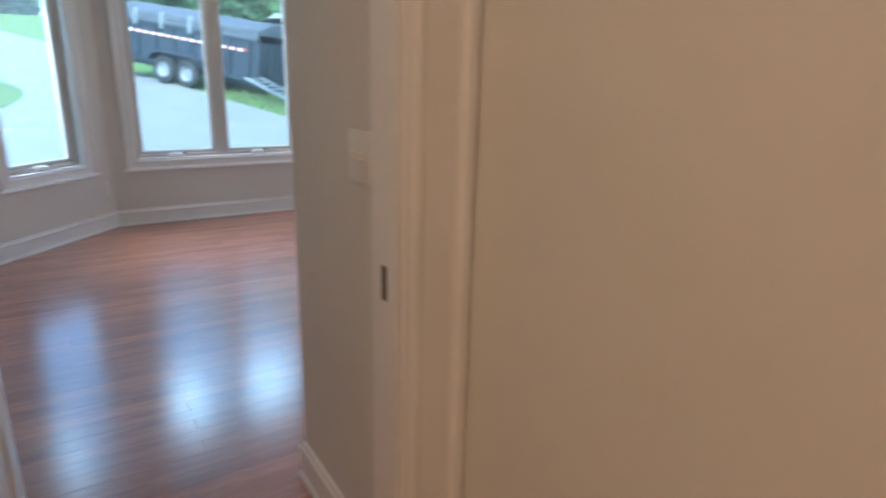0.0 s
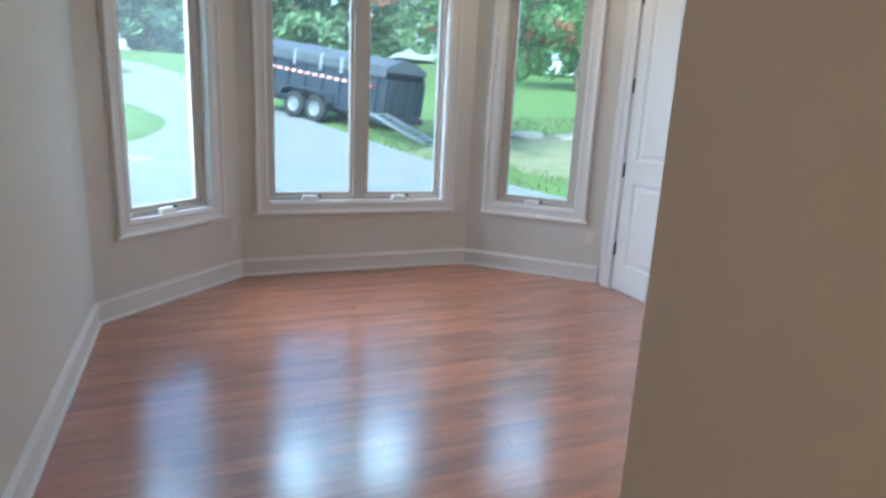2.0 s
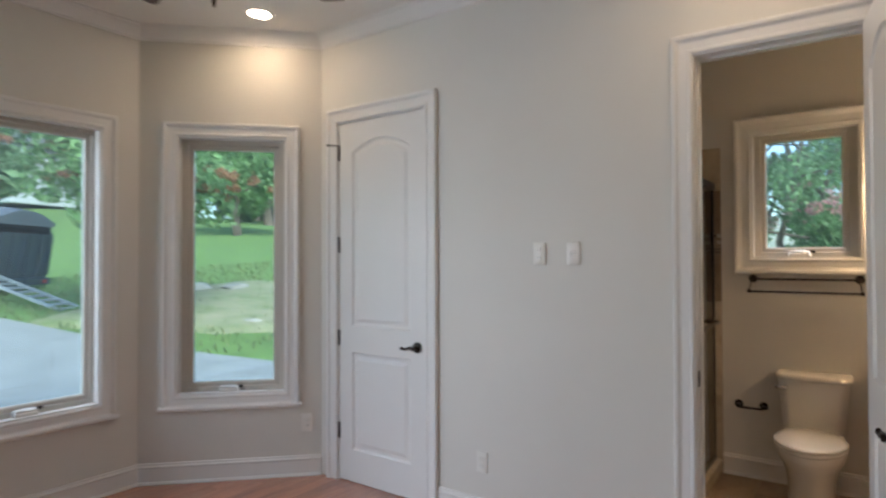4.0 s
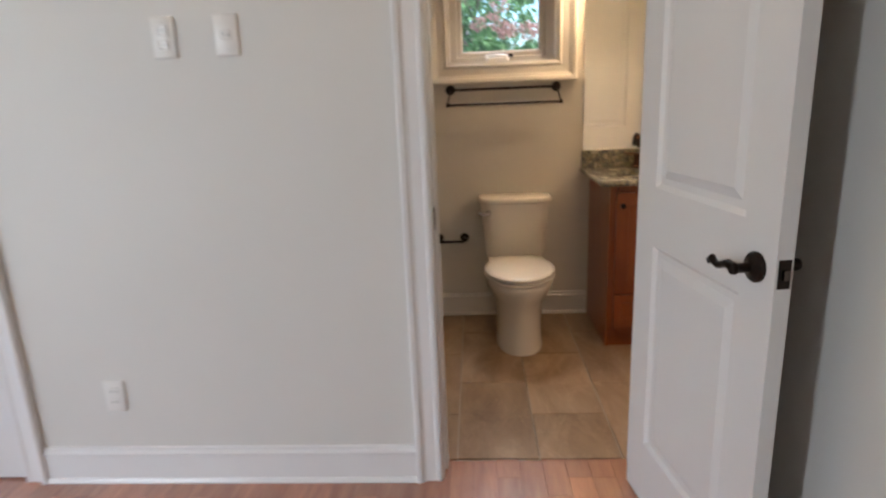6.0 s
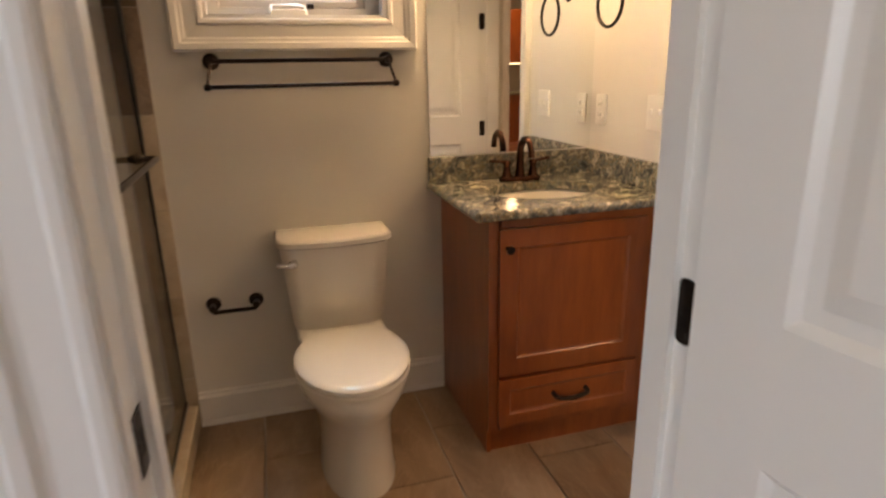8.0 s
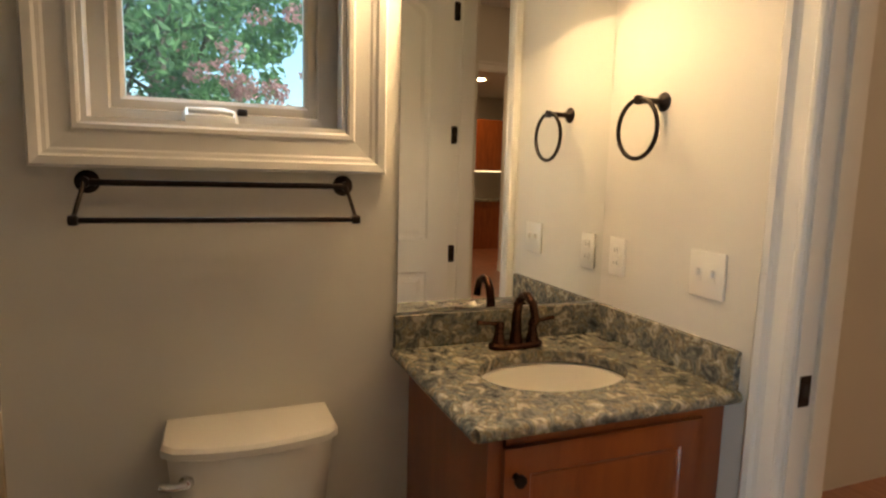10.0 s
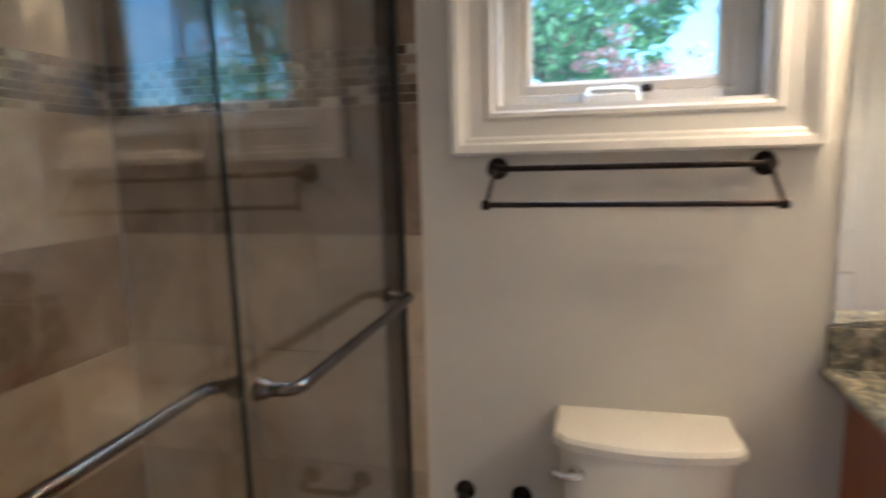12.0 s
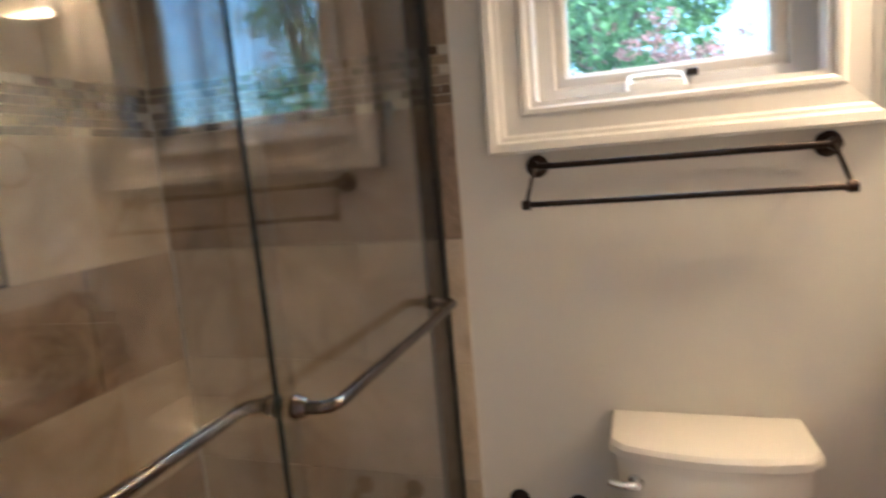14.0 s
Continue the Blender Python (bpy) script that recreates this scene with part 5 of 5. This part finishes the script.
def tree(name, m, h, spread, base, leaves, size, mats, seed, label, stems=1, clumps=40, flat=0.8, bloom=0.0, lean=0.0):
    """A tapered trunk with limbs, and a crown of leaf clumps from base to h."""
    rng = np.random.default_rng(seed)
    t = thing(name, m, label, "tree", "trees")
    mid = (base + h) / 2
    cs = []
    while len(cs) < clumps:
        q = rng.uniform(-1, 1, 3)
        if 0.25 < np.linalg.norm(q) < 1:
            cs.append((q[0] * spread, q[1] * spread, mid + q[2] * (h - base) / 2))
    cs = np.array(cs)
    rad = rng.uniform(0.16, 0.34, clumps) * spread * flat
    bm = bmesh.new()
    for s in range(stems):
        a = 6.28 * s / stems + 0.4
        o = 0.16 * (stems > 1)
        pts = [(o * math.cos(a), o * math.sin(a), -0.3)]
        for i in range(1, 6):
            f = i / 5
            g = o + 0.35 * spread * f * (stems > 1)
            pts.append((g * math.cos(a) + rng.normal(0, 0.02) * h, g * math.sin(a) + rng.normal(0, 0.02) * h, mid * f))
        r0 = h * 0.02 / math.sqrt(stems)
        tube(bm, pts, [r0 * (1.25 - 0.75 * i / 5) for i in range(6)], 8)
        for c in cs[s::stems][:9]:
            st = Vector(pts[3 + int(rng.integers(0, 3))])
            c = Vector(c)
            tube(bm, [st, st.lerp(c, 0.5) + Vector((0, 0, 0.05 * h * rng.uniform(-0.3, 0.6))), c], [r0 * 0.45, r0 * 0.28, r0 * 0.1], 5)
    part("trunk", bm, BARK, t, smooth=True)
    me = leaf_cloud(cs, rad, leaves, size, seed)
    me.materials.append(mats[0])
    c = new("crown", me)
    c.parent = t
    if bloom:
        pick = cs[rng.permutation(len(cs))[:max(3, int(len(cs) * bloom))]]
        out = pick + (pick - np.array((0, 0, mid))) * 0.22
        out = np.concatenate([out + rng.normal(0, 0.14 * spread, out.shape) for _ in range(3)])
        out[:, 2] = np.maximum(out[:, 2], base + 0.25 * (h - base))
        me = leaf_cloud(out, np.full(len(out), 0.03 * spread + 0.045), int(len(out) * 50), size * 0.55, seed + 5)
        me.materials.append(mats[1])
        b = new("blossom", me)
        b.parent = t
        tagged(b, "loose pink and rusty flower clusters")
    return t


def at(x, y, turn=0.0):
    return pose(x, y, ground_z(x, y), 0, 0, turn)


tree("crape_myrtle", at(6.9, 13.4), 5.8, 2.5, 1.6, 11000, 0.085, (LEAF, RUSTLEAF), 11, "multi-stem green tree with rusty seed clusters by the drive", 4, 90, bloom=0.4)
tree("flowering_tree", at(9.8, 2.7), 5.4, 1.75, 1.3, 30000, 0.045, (LEAF, BLOOM), 12, "green flowering tree with pink blossom outside the bathroom", 4, 80, bloom=0.9)
tree("flowering_tree", at(10.6, -0.45), 6.6, 1.0, 1.6, 24000, 0.030, (LEAF, BLOOM), 13, "tall slender green tree outside the bathroom window", 3, 130, flat=1.3, bloom=0.1)
tree("lawn_tree", at(22.5, 32.5), 8.5, 4.6, 1.7, 11000, 0.17, (LEAF, RUSTLEAF), 14, "broad green tree standing on the lawn", 2, 70, bloom=0.12)
woods = [tree("woodland_tree", at(-14, 86), 17, 6.0, 0.2, 9000, 0.5, (FARLEAF,), 20, "tall green woodland tree beyond the lawn", 1, 55),
         tree("woodland_tree", at(-4, 90), 21, 6.5, 0.4, 9000, 0.55, (FARLEAF,), 21, "tall green woodland tree beyond the lawn", 1, 55),
         tree("woodland_tree", at(6, 84), 15, 5.5, 0.0, 9000, 0.45, (FARLEAF,), 22, "tall green woodland tree beyond the lawn", 1, 55)]
rr = random.Random(5)
for i in range(38):
    x = -40 + i * 3.2 + rr.uniform(-1.5, 1.5)
    if abs(x - 24) < 9:
        continue
    y = 84 + rr.uniform(-4, 16)
    copy_thing(woods[i % 3], pose(x, y, ground_z(x, y) - 0.3, 0, 0, rr.uniform(0, 360)))
copy_thing(woods[2], pose(7.5, 46, ground_z(7.5, 46) - 0.2, 0, 0, 40))
copy_thing(woods[0], pose(12.5, 52, ground_z(12.5, 52) - 0.2, 0, 0, 150))
for x, y, k in ((32, 58, 0), (40, 52, 1), (48, 66, 2), (36, 70, 1), (56, 60, 0)):
    copy_thing(woods[k], pose(x, y, ground_z(x, y), 0, 0, 33 * x))

for i, (x, y, s) in enumerate(((9.3, 15.9, 1.0), (10.4, 15.4, 0.8), (8.6, 16.4, 0.7), (8.2, 11.8, 0.35), (9.4, 11.4, 0.3), (-0.5, 12.6, 0.5), (-1.3, 12.2, 0.45))):
    bm = bmesh.new()
    bmesh.ops.create_icosphere(bm, subdivisions=3, radius=1.0)
    for v in bm.verts:
        v.co *= 1 + 0.25 * noise.noise(v.co * 1.6 + Vector((i * 3, 0, 0)))
        v.co = Vector((v.co.x * 0.75 * s, v.co.y * 0.45 * s, v.co.z * 0.16 * s))
    solid("rock", bm, STONE, at(x, y, 40 * i) @ pose(0, 0, 0.06), "low pale rock in the rough grass", "rock", "rocks", smooth=True)


def trailer():
    """A tandem-axle dump trailer, local x from its rear to its front, near side at y = 0 and far side at y = -2."""
    z = ground_z(4.0, 19.4)
    t = thing("dump_trailer", pose(5.45, 17.55, z - 0.30, 0, -8.0, 127), "dark blue dump trailer with a tarp and a rear ramp", "trailer")
    L, W, B, TOP = 5.4, 2.0, 0.62, 1.62
    bm = boxes((0, L, -0.05, 0, B, TOP), (0, L, -W, -W + 0.05, B, TOP), (L - 0.05, L, -W, 0, B, TOP), (0, L, -W, 0, B - 0.10, B))
    for i in range(8):
        box(bm, 0.25 + i * 0.68, 0.33 + i * 0.68, 0, 0.05, B, TOP)
    part("body", bm, NAVY, t)
    part("top_rail", boxes((0, L, -0.05, 0.06, TOP, TOP + 0.07), (0, L, -W - 0.04, -W + 0.05, TOP, TOP + 0.07)), NAVY, t)
    bm = boxes((0.02, L - 0.02, -0.03, 0.02, TOP + 0.07, TOP + 0.33), (0.02, L - 0.02, -W, -W + 0.05, TOP + 0.07, TOP + 0.33))
    part("side_board", bm, TARP, t, "weathered grey side boards")
    for x in (1.55, 2.35, 3.4, 4.4):
        part("stake", boxes((x, x + 0.09, 0.02, 0.07, TOP - 0.08, TOP + 0.36)), ALU, t)
    bm = bmesh.new()
    rings = []
    for i in range(15):
        x = -0.02 + (L + 0.04) * i / 14
        rings.append([(x, 0.04 - (W + 0.08) * k / 8, TOP + 0.30 + 0.26 * math.sin(math.pi * k / 8) + 0.05 * noise.noise(Vector((x * 1.5, k, 0)))) for k in range(9)] + [(x, -W - 0.04, TOP + 0.2), (x, 0.04, TOP + 0.2)])
    part("tarp", loft(bm, rings), TARP, t, "sagging grey tarp", True)
    g = part("tailgate", boxes((-0.06, 0, -W, -W / 2 - 0.01, B, TOP), (-0.06, 0, -W / 2 + 0.01, 0, B, TOP)), NAVY, t)
    for y in (-0.15, -0.55, -0.9, -1.1, -1.5, -1.85):
        part("rib", boxes((-0.11, -0.06, y - 0.03, y + 0.03, B, TOP)), NAVY, g)
    part("bumper", boxes((-0.12, 0.05, -W, 0, B - 0.24, B - 0.08)), NAVY, t)
    for y in (-0.2, -1.8):
        part("tail_light", lathe(bmesh.new(), [(0, 0), (0.05, 0), (0.045, 0.02), (0, 0.025)], pose(-0.12, y, B - 0.16, 0, -90), 12), REDTAPE, t)
    part("chassis", boxes((0.1, L + 0.9, -1.5, -1.4, B - 0.30, B - 0.10), (0.1, L + 0.9, -0.6, -0.5, B - 0.30, B - 0.10)), NAVY, t)
    n = 34
    for i in range(n):
        part("reflector", boxes((0.35 + i * 0.145, 0.35 + (i + 1) * 0.145, 0.0505, 0.0545, TOP - 0.30, TOP - 0.23)), (REDTAPE, WHITETAPE)[i % 2], t)
    bm = bmesh.new()
    arch = [(1.75, 0.62), (1.85, 0.80), (2.1, 0.88), (3.3, 0.88), (3.55, 0.80), (3.65, 0.62)]
    loft(bm, [[(x, 0.02, z) for x, z in arch] + [(x, 0.02, z + 0.05) for x, z in arch[::-1]], [(x, 0.36, z) for x, z in arch] + [(x, 0.36, z + 0.05) for x, z in arch[::-1]]])
    part("mudguard", bm, NAVY, t)
    for x in (2.27, 3.13):
        for y in (0.20, -W - 0.1):
            w = part("tyre", lathe(bmesh.new(), [(0.22, -0.10), (0.34, -0.11), (0.385, -0.08), (0.39, 0), (0.385, 0.08), (0.34, 0.11), (0.22, 0.10)], pose(x, y, 0.40, -90), 32), RUBBER, t, smooth=True)
            part("rim", lathe(bmesh.new(), [(0, 0.03), (0.05, 0.05), (0.06, 0.02), (0.16, 0.02), (0.20, 0.09), (0.225, 0.10), (0.225, -0.10), (0, -0.10)], pose(x, y, 0.40, -90), 24), RIM, w, smooth=True)


trailer()
t = thing("loading_ramp", pose(5.35, 17.3, ground_z(4.0, 19.4) + 0.36, 0, 0, -62), "grey metal ladder ramp leaning from the trailer to the grass", "ramp")
bm = boxes((0, 2.3, -0.32, -0.26, -0.03, 0.03), (0, 2.3, 0.26, 0.32, -0.03, 0.03))
r = part("ramp_rails", bm, ALU, t)
r.matrix_local = pose(0, 0, 0, 0, 19, 0)
for i in range(9):
    part("rung", boxes((0.08 + i * 0.262, 0.135 + i * 0.262, -0.26, 0.26, -0.02, 0.02)), ALU, r)

t = thing("house", pose(28, 78, ground_z(28, 78), 0, 0, 20), "distant white two-storey house with a grey roof", "house")
part("wall", boxes((-6, 6, -4, 4, 0, 6.2)), SIDING, t)
loft_pts = [[(-6.5, -4.6, 6.1), (-6.5, 4.6, 6.1), (-6.5, 0, 9.4)], [(6.5, -4.6, 6.1), (6.5, 4.6, 6.1), (6.5, 0, 9.4)]]
part("roof", loft(bmesh.new(), loft_pts), SHINGLE, t)
for x in (-4, -1.4, 1.4, 4):
    for z in (1.2, 4.1):
        w = part("window", boxes((x - 0.5, x + 0.5, -4.05, -4.0, z, z + 1.5)), DARKGLASS, t)
        part("window_frame", sweep_frame(bmesh.new(), [(0, 0), (0, 0.07), (0.12, 0.07), (0.12, 0)], x - 0.5, x + 0.5, z, z + 1.5), SIDING, w).matrix_local = pose(0, -4.0, 0, 0, 0, 0) @ Matrix.Diagonal((1, -1, 1, 1))

# ---- floor boards and tiles ----


def piece_mesh(name, lx, ly, h, r, mat):
    """A piece from 0 to lx, 0 to ly with its top at z = 0 and eased edges."""
    v = [(0, 0, -h), (lx, 0, -h), (lx, ly, -h), (0, ly, -h), (0, 0, -r), (lx, 0, -r), (lx, ly, -r), (0, ly, -r), (r, r, 0), (lx - r, r, 0), (lx - r, ly - r, 0), (r, ly - r, 0)]
    f = [(8, 9, 10, 11)]
    for a in (0, 4):
        f += [(a + i, a + (i + 1) % 4, a + 4 + (i + 1) % 4, a + 4 + i) for i in range(4)]
    me = bpy.data.meshes.new(name)
    me.from_pydata(v, [], f)
    me.materials.append(mat)
    return me


rp = random.Random(3)
LENGTHS = [0.5, 0.7, 0.9, 1.1, 1.3]
PW = 0.083
PLANKS = [piece_mesh("board", l - 0.0004, PW - 0.0004, 0.013, 0.0005, OAK) for l in LENGTHS]


def inside_x(y):
    lo = WX - 0.05 if y < W0[1] else WX - 0.05 + (y - W0[1])
    hi = 3.742 if y < W3[1] else EX + 0.05 - (y - W3[1])
    if y < SY - 0.05:
        hi = 1.14
    return lo, hi


y = 0.712
while y < NY + 0.02:
    lo, hi = inside_x(y + PW / 2)
    if SY - 0.06 < y < 2.4:
        hi = 3.742
    x = lo - rp.uniform(0, 0.45)
    x = max(x, lo)
    while x < hi - 0.02:
        fit = [i for i, l in enumerate(LENGTHS) if x + l <= hi + 0.005]
        if fit:
            i = rp.choice(fit)
            me, ln = PLANKS[i], LENGTHS[i]
        else:
            ln = hi - x
            me = piece_mesh("board", ln - 0.0004, PW - 0.0004, 0.013, 0.0005, OAK)
        b = new("board", me)
        b.parent = FLOOR
        b.location = (x, y, -rp.uniform(0, 0.0002))
        x += ln
    y += PW

TL, TW = 0.604, 0.302
FLOORTILE = piece_mesh("tile", TL - 0.003, TW - 0.003, 0.006, 0.0008, TILE)
col, y = 0, 1.66 - 3 * 0.305
while y < 2.5:
    x = 4.065 - 2 * 0.605 + (0.2875 if col % 2 == 0 else 0.0)
    while x < 5.3:
        a, b = max(x, 3.745), min(x + 0.605, 5.275)
        if b - a > 0.02:
            full = b - a > 0.6
            me = FLOORTILE if full else piece_mesh("tile", b - a - 0.003, TW - 0.003, 0.006, 0.0008, TILE)
            q = new("tile", me)
            q.parent = BATHFLOOR
            q.location = (a, y, 0)
        x += 0.605
    y += 0.305
    col += 1


def wall_tiles(m, x0, x1, parent_label, skip=None, brown=()):
    t = thing("trim_tiling", m, parent_label, "tiling", kind="structure")
    rows = [(1.183, 1.516)] + [(1.183 - 0.326 * i, 1.183 - 0.326 * (i - 1)) for i in range(1, 5)] + [(1.656, 1.961), (1.961, 2.262)]
    g0, g1 = (skip[0], skip[1]) if skip else (x1, x1)
    bk = [(x0, x1, 0, 0.004, 0, 1.185)]
    if skip:
        bk += [(x0, g0, 0, 0.004, 1.185, 1.506), (g1, x1, 0, 0.004, 1.185, 1.506)]
    else:
        bk += [(x0, x1, 0, 0.004, 1.185, 1.506)]
    bk += [(x0, x1, 0, 0.004, 1.506, 2.262)]
    part("grout_bed", boxes(*bk), GROUT, t)
    cache = {}

    def put(name, a, b, z0, z1, mat, gap, out):
        key = (name, mat.name, round(b - a, 3), round(z1 - z0, 3))
        if key not in cache:
            cache[key] = piece_mesh(name, b - a - gap, z1 - z0 - gap, 0.005, 0.0008, mat)
        q = new(name, cache[key])
        q.parent = t
        q.matrix_local = pose(a + gap / 2, out, z0 + gap / 2, 90, 0, 0) @ Matrix.Diagonal((1, 1, -1, 1))
    for k, (z0, z1) in enumerate(rows):
        z0 = max(z0, 0.0)
        x = x0 - (0.31 if k % 2 else 0.0)
        while x < x1 - 0.01:
            a, b = max(x, x0), min(x + 0.605, x1)
            spans = [(a, b)]
            if skip and z0 < 1.4 < z1:
                spans = [(a, min(b, g0)), (max(a, g1), b)]
            for a, b in spans:
                if b - a > 0.012:
                    put("wall_tile", a, b, z0, z1, BROWNTILE if k in brown else WALLTILE, 0.003, 0.0085)
            x += 0.605
    rh = (1.656 - 1.516) / 6
    for k in range(6):
        x = x0 - (0.026 if k % 2 else 0.0)
        while x < x1 - 0.004:
            a, b = max(x, x0), min(x + 0.052, x1)
            if b - a > 0.008:
                put("mosaic_tile", a, b, 1.516 + k * rh, 1.516 + (k + 1) * rh, MOSAIC, 0.003, 0.0085)
            x += 0.052


wall_tiles(B_EAST, 2.50 - 0.86, 3.411 - 0.86, "beige and brown stone-look wall tiles with a glass mosaic band", None, (0, 5))
wall_tiles(B_NORTH, 0.009, 1.518, "beige and brown stone-look wall tiles with a glass mosaic band", NICHE, (1, 3))
